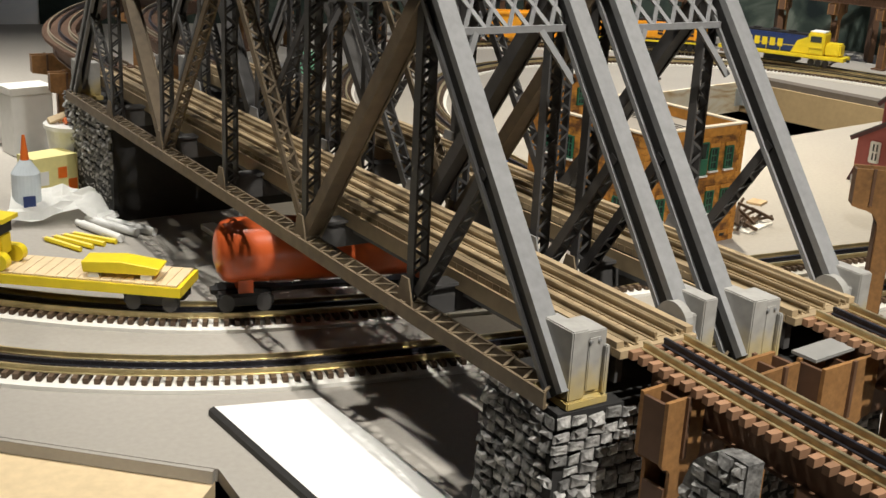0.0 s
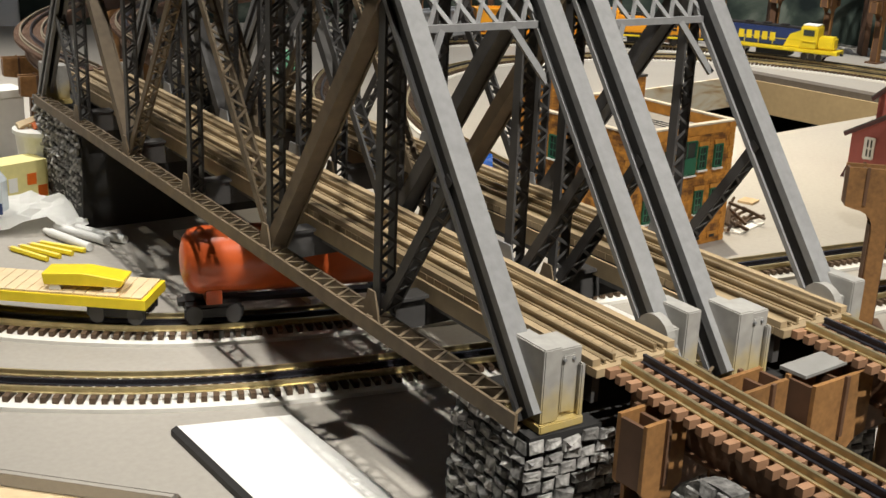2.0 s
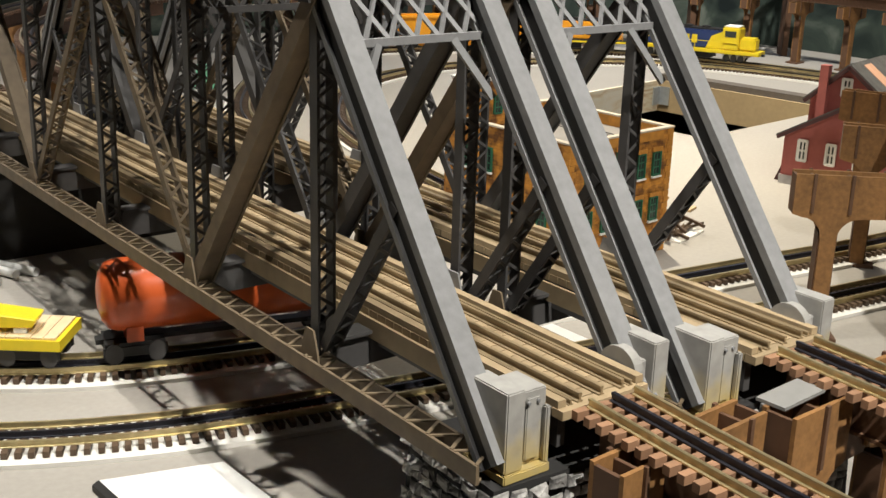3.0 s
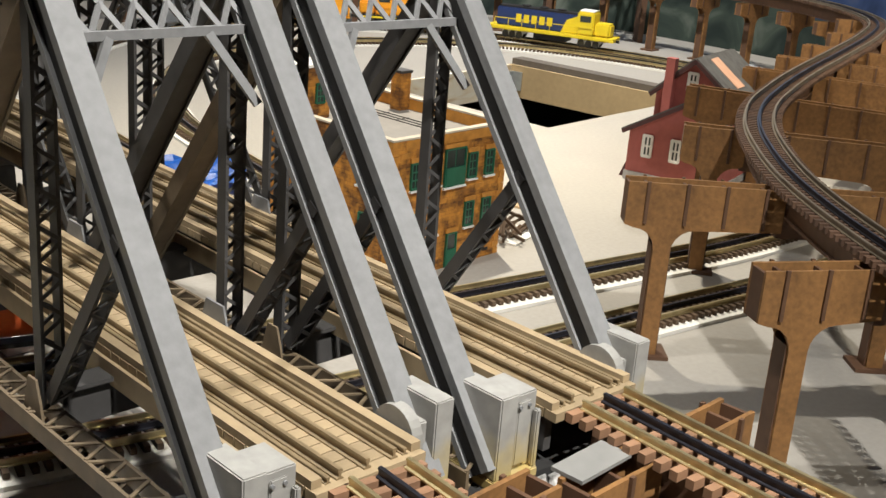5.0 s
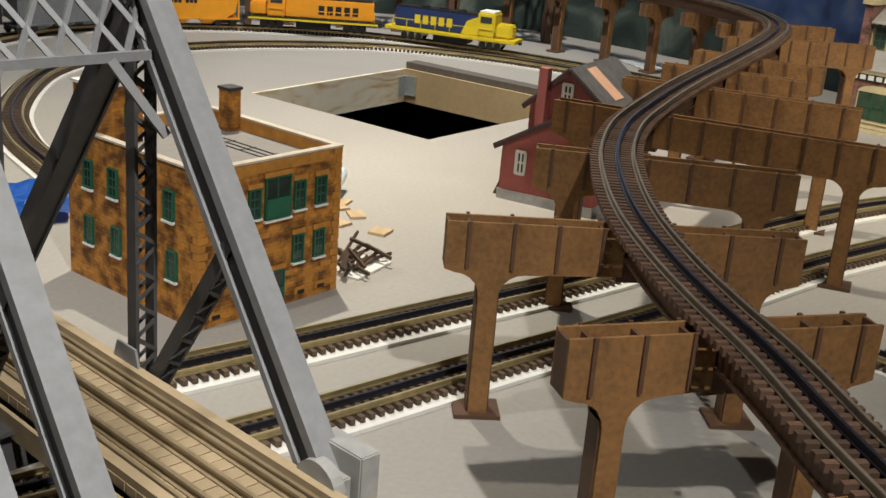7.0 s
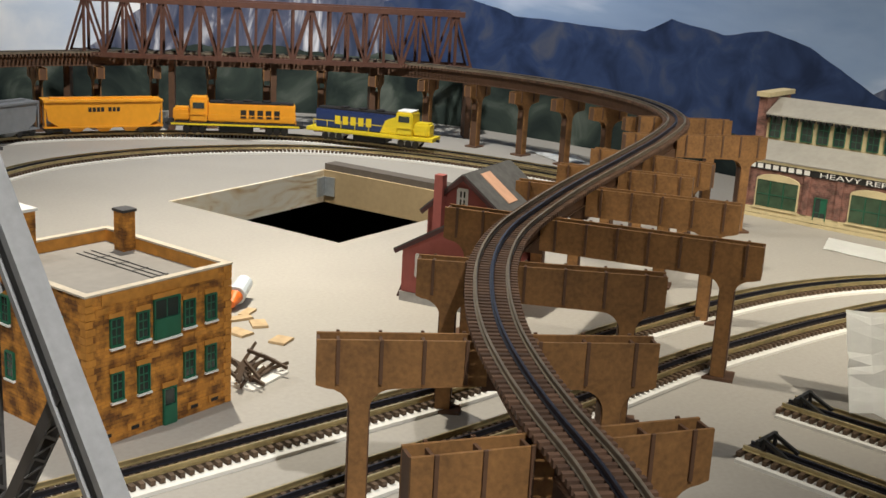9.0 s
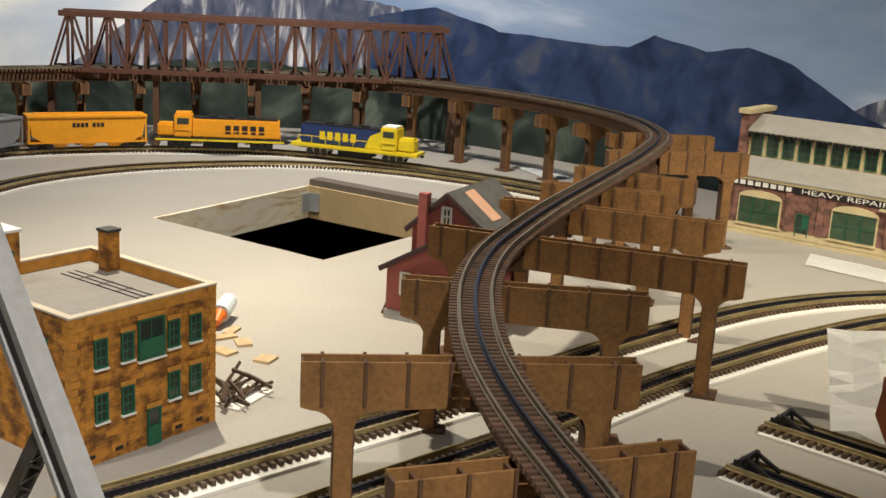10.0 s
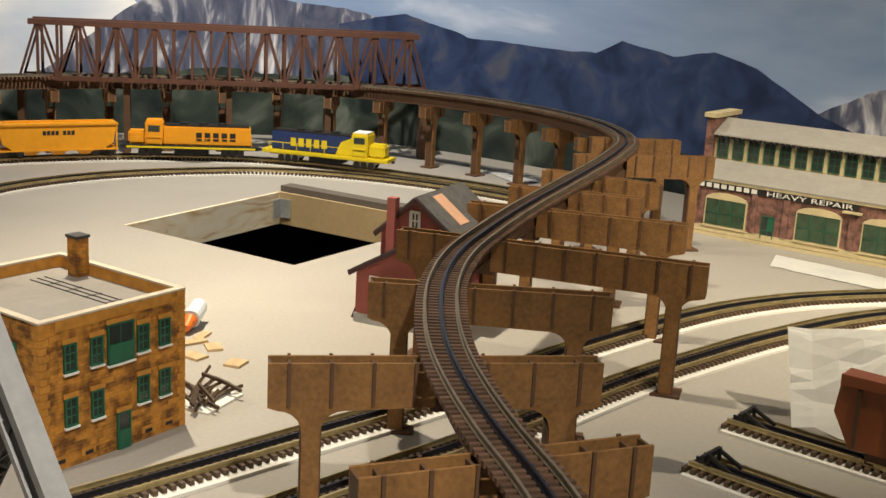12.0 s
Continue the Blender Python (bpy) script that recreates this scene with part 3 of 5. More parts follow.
CURVE = [(0.36, -0.46, ZC), (0.435, -0.26, ZC), (0.512, -0.125, ZC), (0.582, -0.022, ZC), (0.632, 0.062, ZC), (0.687, 0.145, ZC), (0.750, 0.227, ZC), (0.826, 0.308, ZC), (0.922, 0.395, ZC), (1.035, 0.474, ZC), (1.164, 0.540, ZC), (1.337, 0.615, 0.186), (1.582, 0.708, 0.190), (1.804, 0.795, 0.194), (2.00, 0.89, 0.197), (2.12, 0.99, 0.198), (2.215, 1.13, 0.199), (2.275, 1.31, 0.2), (2.30, 1.5, 0.2), (2.285, 1.7, 0.2), (2.225, 1.9, 0.2), (2.12, 2.065, 0.2), (1.985, 2.19, 0.2), (1.85, 2.285, 0.2), (1.6, 2.40, 0.2), (1.3, 2.46, 0.198), (0.9, 2.46, 0.192), (0.52, 2.33, 0.186), (0.25, 2.07, 0.18), (0.105, 1.87, ZD), (0.022, 1.68, ZD), (-0.022, 1.50, ZD), (-0.027, 1.32, ZD), (-0.0082, 1.144, ZD)]
track("curved_trestle_track", "three-rail track curving on brown ties over hardboard trestles", CURVE, CURVETIE, rail=DULLRAIL, group="elevated tracks")
INNER = [(0.1498, 1.144, ZD), (0.145, 1.33, ZD), (0.148, 1.50, ZD), (0.178, 1.67, ZD), (0.245, 1.84, ZD), (0.37, 2.01, 0.176), (0.60, 2.17, 0.178)]
track("inner_trestle_track", "three-rail track curving on brown ties behind the bridge", INNER, CURVETIE, rail=DULLRAIL, group="elevated tracks")
G = 0.0045
track("ground_track", "three-rail track on dark ties and white foam roadbed", [(-0.62, 0.86, G), (-0.42, 0.655, G), (-0.278, 0.53, G), (-0.185, 0.472, G), (-0.088, 0.431, G), (0.02, 0.405, G), (0.25, 0.374, G), (0.5, 0.358, G), (0.72, 0.352, G), (0.95, 0.342, G), (1.25, 0.345, G), (1.4, 0.336, G), (1.6, 0.315, G), (1.85, 0.26, G), (2.2, 0.1, G)], DARKTIE, 0.075, base=G, group="ground tracks")
track("ground_track", "three-rail track on dark ties and white foam roadbed", [(-0.62, 1.06, G), (-0.42, 0.84, G), (-0.256, 0.70, G), (-0.154, 0.625, G), (-0.046, 0.572, G), (0.1, 0.54, G), (0.3, 0.512, G), (0.52, 0.494, G), (0.78, 0.478, G), (1.0, 0.466, G), (1.31, 0.475, G), (1.6, 0.458, G), (1.79, 0.415, G), (1.95, 0.34, G), (2.2, 0.18, G)], DARKTIE, 0.075, base=G, group="ground tracks")
OUTER = [(0.50, 1.15, G), (0.52, 1.45, G), (0.61, 1.75, G), (0.8, 2.06, G), (1.02, 2.24, G), (1.244, 2.320, G), (1.518, 2.265, G), (1.772, 2.130, G), (1.947, 1.950, G), (2.075, 1.690, G), (2.15, 1.45, G), (2.2, 1.2, G)]
track("loop_track", "three-rail track curving along the far side of the table", OUTER, DARKTIE, 0.07, base=G, group="ground tracks")
track("loop_track", "three-rail track curving along the far side of the table", [(0.62, 0.98, G), (0.64, 1.19, G), (0.668, 1.368, G), (0.744, 1.573, G), (0.91, 1.822, G), (1.104, 1.96, G), (1.3, 2.01, G), (1.52, 1.995, G), (1.79, 1.885, G), (1.96, 1.70, G), (2.07, 1.45, G), (2.12, 1.2, G)], DARKTIE, 0.07, base=G, group="ground tracks")
SPURS = (((1.235, 0.178), (1.265, -0.35)), ((1.085, 0.14), (1.10, -0.4)))
for (xa, ya), (xb, yb) in SPURS:
    track("spur_track", "short three-rail siding on white foam ending at a bumper", [(xa, ya, G), ((xa + xb) / 2, (ya + yb) / 2, G), (xb, yb, G)], DARKTIE, 0.07, base=G, group="spurs")


# ---------------------------------------------------------------- trestle bents
def girder(name, label, ctrl, off=0.008):
    root = thing(name, label, "girder", group="trestle girders")
    pts = path_points(ctrl, 0.025)
    for s in (-1, 1):
        bm = sweep(B(), pts, s * off, 0.003, -0.026, -0.0006)
        sweep(bm, pts, s * off, 0.008, -0.0285, -0.026)
        part("side_beam", bm, HARDDARK, root)


girder("trestle_girder", "dark brown hardboard girder carrying the curved track", CURVE)
girder("trestle_girder", "dark brown hardboard girder carrying the inner track", INNER)
for k in (0, 1):
    girder("trestle_girder", "dark brown hardboard girder carrying the approach track", [(0.0738 + k * DECKS, -0.006, ZD), (0.079 + k * 0.163, -0.25, ZD), (0.1 + k * 0.17, -0.74, ZD)])


def half_bent(e, x0, x1, post, top, depth, tall):
    """One side of a bent: a ribbed cap from x0 to x1 on a flared post at x = post."""
    low, w, r = top - tall, 0.0085, 0.022
    ra, rb = min(r, post - w - x0 - 0.002), min(r, x1 - post - w - 0.002)
    out = [(x0, top), (x1, top), (x1, low)]
    for i in range(6):
        t = math.pi / 2 * i / 5
        out.append((post + w + rb - rb * math.sin(t), low - 0.003 - rb + rb * math.cos(t)))
    out += [(post + w, 0.004), (post - w, 0.004)]
    for i in range(5, -1, -1):
        t = math.pi / 2 * i / 5
        out.append((post - w - ra + ra * math.sin(t), low - 0.003 - ra + ra * math.cos(t)))
    out += [(x0, low)]
    for s in (-1, 1):
        part("face_panel", plate(B(), out, 0.003, Matrix.Translation((0, s * (depth / 2 - 0.0015), 0))), HARDBOARD, e)
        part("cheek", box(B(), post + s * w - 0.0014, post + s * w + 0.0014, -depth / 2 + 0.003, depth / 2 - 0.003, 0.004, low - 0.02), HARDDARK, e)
    for x in (x0 + 0.0015, x1 - 0.0015):
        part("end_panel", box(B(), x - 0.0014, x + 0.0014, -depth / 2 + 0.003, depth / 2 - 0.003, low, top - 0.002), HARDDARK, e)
    k = max(1, round((x1 - x0) / 0.042))
    for i in range(k):
        x = x0 + (x1 - x0) * (i + 0.5) / k
        for s in (-1, 1):
            y = s * (depth / 2 + 0.0012)
            part("rib", box(B(), x - 0.0016, x + 0.0016, y - 0.0012, y + 0.0012, low + 0.002, top + 0.0012), HARDDARK, e, "dark rib")
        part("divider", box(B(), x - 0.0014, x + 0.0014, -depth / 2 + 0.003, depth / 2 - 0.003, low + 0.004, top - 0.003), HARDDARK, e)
    part("foot_plate", box(B(), post - 0.021, post + 0.021, -0.018, 0.018, 0, 0.004), HARDDARK, e)


def bent(a, b, top, line, inset=0.04, depth=0.024, tall=0.043):
    """A hardboard bent from a to b that carries the girder of the track along line."""
    a, b = Vector((*a, 0)), Vector((*b, 0))
    d = b - a
    n = d.length
    u = d / n
    e = thing("trestle_bent", "brown hardboard trestle bent with ribbed box caps on flared posts", "trestle bent", tuple((a + b) / 2), math.degrees(math.atan2(d.y, d.x)), group="trestle bents")
    best = min(zip(line, ways(line)), key=lambda t: abs((Vector((t[0].x, t[0].y, 0)) - a).cross(u).z) + 0.02 * (Vector((t[0].x, t[0].y, 0)) - (a + b) / 2).length)
    g = (Vector((best[0].x, best[0].y, 0)) - (a + b) / 2).dot(u)
    gap = 0.0125 / max(0.35, abs(best[1].xy.normalized().cross(u.xy)))
    h = n / 2
    if g - gap - (-h) > 0.024:
        half_bent(e, -h, g - gap, -h + min(inset, (g - gap + h) * 0.5), top, depth, tall)
    if h - (g + gap) > 0.04:
        half_bent(e, g + gap, h, h - min(inset, (h - g - gap) * 0.5), top, depth, tall)
    part("saddle", box(B(), max(-h, g - gap - 0.004), min(h, g + gap + 0.004), -depth / 2 + 0.004, depth / 2 - 0.004, top - tall - 0.006, best[0].z - 0.029), HARDDARK, e)
    return e


def single_bent(p, d, top):
    e = thing("trestle_bent", "narrow brown hardboard trestle bent with a flared post", "trestle bent", (p.x, p.y, 0), math.degrees(math.atan2(d.y, d.x)) - 90, group="trestle bents")
    half_bent(e, -0.05, 0.05, 0.0, top, 0.022, 0.03)
    return e


CL = path_points(CURVE, 0.01)
BENTS = [((0.611, 0.322), (0.859, 0.128)), ((0.508, 0.092), (0.727, -0.012)), ((0.405, -0.115), (0.60, -0.20)), ((0.876, 0.470), (1.060, 0.256)), ((1.097, 0.645), (1.285, 0.263)), ((1.316, 0.712), (1.474, 0.412)), ((1.474, 0.762), (1.580, 0.566)), ((1.645, 0.824), (1.708, 0.611)), ((1.822, 0.887), (2.066, 0.721)), ((2.047, 1.014), (2.200, 0.884))]
for a, b in BENTS:
    m = (Vector(a) + Vector(b)) / 2
    z = min(CL, key=lambda p: (p.xy - m).length).z
    bent(a, b, z - 0.0008, CL)
far = path_points(CURVE[15:30], 0.155)
for p, d in list(zip(far, ways(far)))[1:-1]:
    single_bent(p, d, p.z - 0.029)
for k, xa in enumerate((0.073, 0.232)):
    line = [Vector((xa + (0.0005 if y > -0.15 else 0.006), y, ZD)) for y in [0.1 - 0.01 * i for i in range(60)]]
    for y in (-0.05, -0.27, -0.47):
        bent((xa - (0.046, 0.072)[k], y - 0.004), (xa + 0.08, y + 0.012), ZD - 0.002, line, inset=0.03)
for x, y in ((-0.026, 1.32), (-0.022, 1.50), (0.146, 1.42)):
    single_bent(Vector((x, y, 0)), Vector((0, 1, 0)), ZD - 0.029)

# ---------------------------------------------------------------- stone piers
STONE = material("grey_cast_stone", (0.095, 0.093, 0.088), 0.75, dark=0.18, scale=70, amount=1.0, bump=0.8, fine=200, light=(0.38, 0.37, 0.35), piece=0.6)
MORTAR = material("dark_joint", (0.022, 0.021, 0.02), 0.9, dark=0.6)
STONES = []
ROOFCARD = material("pale_grey_card", (0.24, 0.235, 0.22), 0.75, dark=0.8, scale=14, amount=0.4, bump=0.05)


def stone_mesh(w, h, t, seed):
    """One rough stone face, w wide, h tall, standing t proud of the plane y = 0 (towards -y)."""
    rnd = random.Random(seed)
    bm = B()
    j = lambda a: rnd.uniform(-a, a)
    back = [(-w / 2, 0, -h / 2), (w / 2, 0, -h / 2), (w / 2, 0, h / 2), (-w / 2, 0, h / 2)]
    back = [(x + j(0.0008), y, z + j(0.0008)) for x, y, z in back]
    mid = [(x * 0.93 + j(0.0007), -t * 0.55, z * 0.9 + j(0.0007)) for x, _, z in back]
    top = [(x * 0.5 + j(0.0016), -t * (0.95 + j(0.5)), z * 0.45 + j(0.0012)) for x, _, z in back]
    r = [[bm.verts.new(p) for p in ring] for ring in (back, mid, top)]
    for a, b in zip(r, r[1:]):
        for k in range(4):
            bm.faces.new((a[k], a[(k + 1) % 4], b[(k + 1) % 4], b[k]))
    bm.faces.new(r[2])
    me = bpy.data.meshes.new("stone")
    bm.normal_update()
    bm.to_mesh(me)
    bm.free()
    me.materials.append(STONE)
    return me


WIDTHS = (0.0085, 0.0100, 0.0115, 0.0130, 0.0095, 0.0120, 0.0090, 0.0140)
KINDS = [stone_mesh(w, 0.0076, 0.0034, 7 * i) for i, w in enumerate(WIDTHS)]


def course_stones(parent, p, q, z0, z1, normal_turn):
    """Courses of stones on the face from p to q."""
    p, q = Vector((*p, 0)), Vector((*q, 0))
    d = (q - p).normalized()
    n = (q - p).length
    z = z0 + 0.0045
    while z < z1 - 0.003:
        x = -random.uniform(0, 0.008)
        while True:
            i = random.randrange(len(KINDS))
            w = WIDTHS[i]
            c = x + w / 2
            if c + w / 2 > n + 0.004:
                break
            if c - w / 2 > -0.006:
                STONES.append((parent, KINDS[i], Matrix.Translation(p + d * c + Vector((0, 0, z + random.uniform(-0.0016, 0.0016)))) @ Matrix.Rotation(math.atan2(d.y, d.x), 4, "Z") @ Matrix.Rotation(random.uniform(-0.12, 0.12), 4, "Y") @ Matrix.Diagonal((1, random.uniform(0.5, 1.4), random.uniform(0.78, 1.12), 1))))
            x += w + 0.0013
        z += 0.0088


def pier(at, sx, sy, h, far=False, turn=0.0):
    e = thing("stone_pier", "dark grey cut-stone bridge pier with deep joints", "stone pier", at, turn, group="stone piers")
    bm = B()
    hexa(bm, [(-sx / 2 - 0.006, -sy / 2 - 0.006, 0), (sx / 2 + 0.006, -sy / 2 - 0.006, 0), (sx / 2 + 0.006, sy / 2 + 0.006, 0), (-sx / 2 - 0.006, sy / 2 + 0.006, 0), (-sx / 2, -sy / 2, h), (sx / 2, -sy / 2, h), (sx / 2, sy / 2, h), (-sx / 2, sy / 2, h)])
    part("core", bm, MORTAR, e, "dark joints of the pier")
    a = -sx / 2 - 0.0025, sy / 2
    b = -sx / 2 - 0.0025, -sy / 2
    course_stones(e, a, b, 0, h, 0)
    if not far:
        course_stones(e, (-sx / 2, -sy / 2 - 0.0025), (sx / 2, -sy / 2 - 0.0025), 0, h, 0)
    return e


pier((0.0725, 0.041, 0), 0.161, 0.088, 0.1425)
pier((0.2365, 0.047, 0), 0.145, 0.086, 0.1425)
pier((0.087, 1.090, 0), 0.31, 0.215, 0.1425, True, 4.1)

wing = thing("stone_wing_wall", "pale grey stone wing wall with a rounded shoulder beside the approach track", "stone wall", (0.030, -0.135, 0), 90)
shoulder = [(0.004 + 0.042 * math.sin(a * math.pi / 16), 0.118 + 0.050 * math.cos(a * math.pi / 16)) for a in range(9)]
part("core", plate(B(), [(-0.006, 0.0), (0.046, 0.0)] + shoulder[::-1] + [(-0.006, 0.168)], 0.012), STONE, wing)
z = 0.0045
while z < 0.166:
    x = -0.006 + random.uniform(0, 0.004)
    right = 0.046 if z < 0.118 else 0.004 + 0.042 * math.sqrt(max(0.0, 1 - ((z - 0.118) / 0.05) ** 2))
    while True:
        i = random.randrange(len(KINDS))
        if x + WIDTHS[i] > right + 0.002:
            break
        STONES.append((wing, KINDS[i], Matrix.Translation((x + WIDTHS[i] / 2, 0.0062, z)) @ Matrix.Rotation(math.pi, 4, "Z")))
        x += WIDTHS[i] + 0.001
    z += 0.0088
card = thing("grey_card", "flat strip of pale grey card lying across the trestle cap", "card", (0.184, -0.046, ZD - 0.0018), 8)
part("strip", box(B(), -0.022, 0.022, -0.006, 0.014, 0.0003, 0.0025), ROOFCARD, card)

# ---------------------------------------------------------------- window kit
GREEN = material("dark_green_paint", (0.015, 0.12, 0.065), 0.5, dark=0.7, scale=30)
PANE = material("dark_model_glass", (0.03, 0.04, 0.035), 0.12, dark=0.7, scale=30, bump=0.0)
CREAM = material("cream_stone_trim", (0.62, 0.52, 0.30), 0.7, dark=0.75, scale=30)
ORANGE = material("ochre_brick_trim", (0.52, 0.23, 0.035), 0.7, dark=0.6, scale=60, amount=0.8, bump=0.12)


def window(parent, m, w, h, frame_mat, cols=2, rows=2, sill=None, name="window", edge=0.0018, head=None):
    """A framed window on a wall; m puts its centre on the wall with -y outwards."""
    win = part(name, box(B(), -w / 2 - 0.0006, w / 2 + 0.0006, -0.0006, 0.0012, -h / 2 - 0.0006, h / 2 + 0.0006), frame_mat, parent)
    win.matrix_basis = m
    cw, ch = (w - edge) / cols, (h - edge) / rows
    for i in range(cols):
        for k in range(rows):
            x0, z0 = -w / 2 + edge / 2 + i * cw, -h / 2 + edge / 2 + k * ch
            part("pane", box(B(), x0 + edge / 2, x0 + cw - edge / 2, -0.0009, -0.0004, z0 + edge / 2, z0 + ch - edge / 2), PANE, win)
    f = B()
    for x in (-w / 2, w / 2):
        box(f, x - edge / 2, x + edge / 2, -0.0022, -0.0002, -h / 2, h / 2)
    for z in (-h / 2, h / 2):
        box(f, -w / 2, w / 2, -0.0023, -0.0003, z - edge / 2, z + edge / 2)
    part("frame", f, frame_mat, win)
    if sill:
        part("sill", box(B(), -w / 2 - 0.002, w / 2 + 0.002, -0.0035, 0, -h / 2 - 0.0035, -h / 2 - 0.0012), sill, win)
    if head:
        part("lintel", box(B(), -w / 2 - 0.0025, w / 2 + 0.0025, -0.0018, 0, h / 2 + 0.0012, h / 2 + 0.0065), head, win)
    return win


FRONT = lambda x, z, y=0.0: Matrix.Translation((x, y - 0.0014, z))
LEFT = lambda y, z, x=0.0: Matrix.Translation((x - 0.0014, y, z)) @ Matrix.Rotation(-math.pi / 2, 4, "Z")


# ---------------------------------------------------------------- brick factory
def brick_paper(name, dark, light, joint, row):
    m = bpy.data.materials.new(name)
    m.use_nodes = True
    n, l = m.node_tree.nodes, m.node_tree.links
    b = n["Principled BSDF"]
    b.inputs["Roughness"].default_value = 0.72
    tc, mp = n.new("ShaderNodeTexCoord"), n.new("ShaderNodeMapping")
    add = n.new("ShaderNodeVectorMath")
    sep, com, sm = n.new("ShaderNodeSeparateXYZ"), n.new("ShaderNodeCombineXYZ"), n.new("ShaderNodeMath")
    l.new(tc.outputs["Object"], sep.inputs[0])
    l.new(sep.outputs[0], sm.inputs[0])
    l.new(sep.outputs[1], sm.inputs[1])
    l.new(sm.outputs[0], com.inputs[0])
    l.new(sep.outputs[2], com.inputs[1])
    br = n.new("ShaderNodeTexBrick")
    br.inputs["Scale"].default_value, br.inputs["Row Height"].default_value, br.inputs["Brick Width"].default_value, br.inputs["Mortar Size"].default_value = 1.0, row, row * 2.6, row * 0.09
    br.inputs["Color1"].default_value, br.inputs["Color2"].default_value, br.inputs["Mortar"].default_value = (*dark, 1), (*light, 1), (*joint, 1)
    l.new(com.outputs[0], br.inputs["Vector"])
    nz, rp, mix = n.new("ShaderNodeTexNoise"), n.new("ShaderNodeValToRGB"), n.new("ShaderNodeMix")
    nz.inputs["Scale"].default_value, nz.inputs["Detail"].default_value = 55, 4
    l.new(tc.outputs["Object"], nz.inputs["Vector"])
    l.new(nz.outputs["Fac"], rp.inputs["Fac"])
    rp.color_ramp.elements[0].color, rp.color_ramp.elements[1].color = (*[v * 0.22 for v in dark], 1), (*light, 1)
    rp.color_ramp.elements[0].position, rp.color_ramp.elements[1].position = 0.40, 0.60
    mix.data_type = "RGBA"
    mix.inputs["Factor"].default_value = 0.62
    l.new(br.outputs["Color"], mix.inputs["A"])
    l.new(rp.outputs["Color"], mix.inputs["B"])
    l.new(mix.outputs["Result"], b.inputs["Base Color"])
    bp = n.new("ShaderNodeBump")
    bp.inputs["Strength"].default_value, bp.inputs["Distance"].default_value = 0.4, 0.0008
    l.new(br.outputs["Fac"], bp.inputs["Height"])
    bp.invert = True
    l.new(bp.outputs["Normal"], b.inputs["Normal"])
    return m


BRICK = brick_paper("mottled_brown_brick_paper", (0.23, 0.085, 0.018), (0.62, 0.27, 0.035), (0.16, 0.06, 0.02), 0.0042)
COPING = material("pale_coping", (0.62, 0.54, 0.42), 0.7, dark=0.7, scale=30)
ROOFGREY = material("pale_grey_roof_paper", (0.27, 0.25, 0.225), 0.8, dark=0.82, scale=12, amount=0.5, bump=0.06)


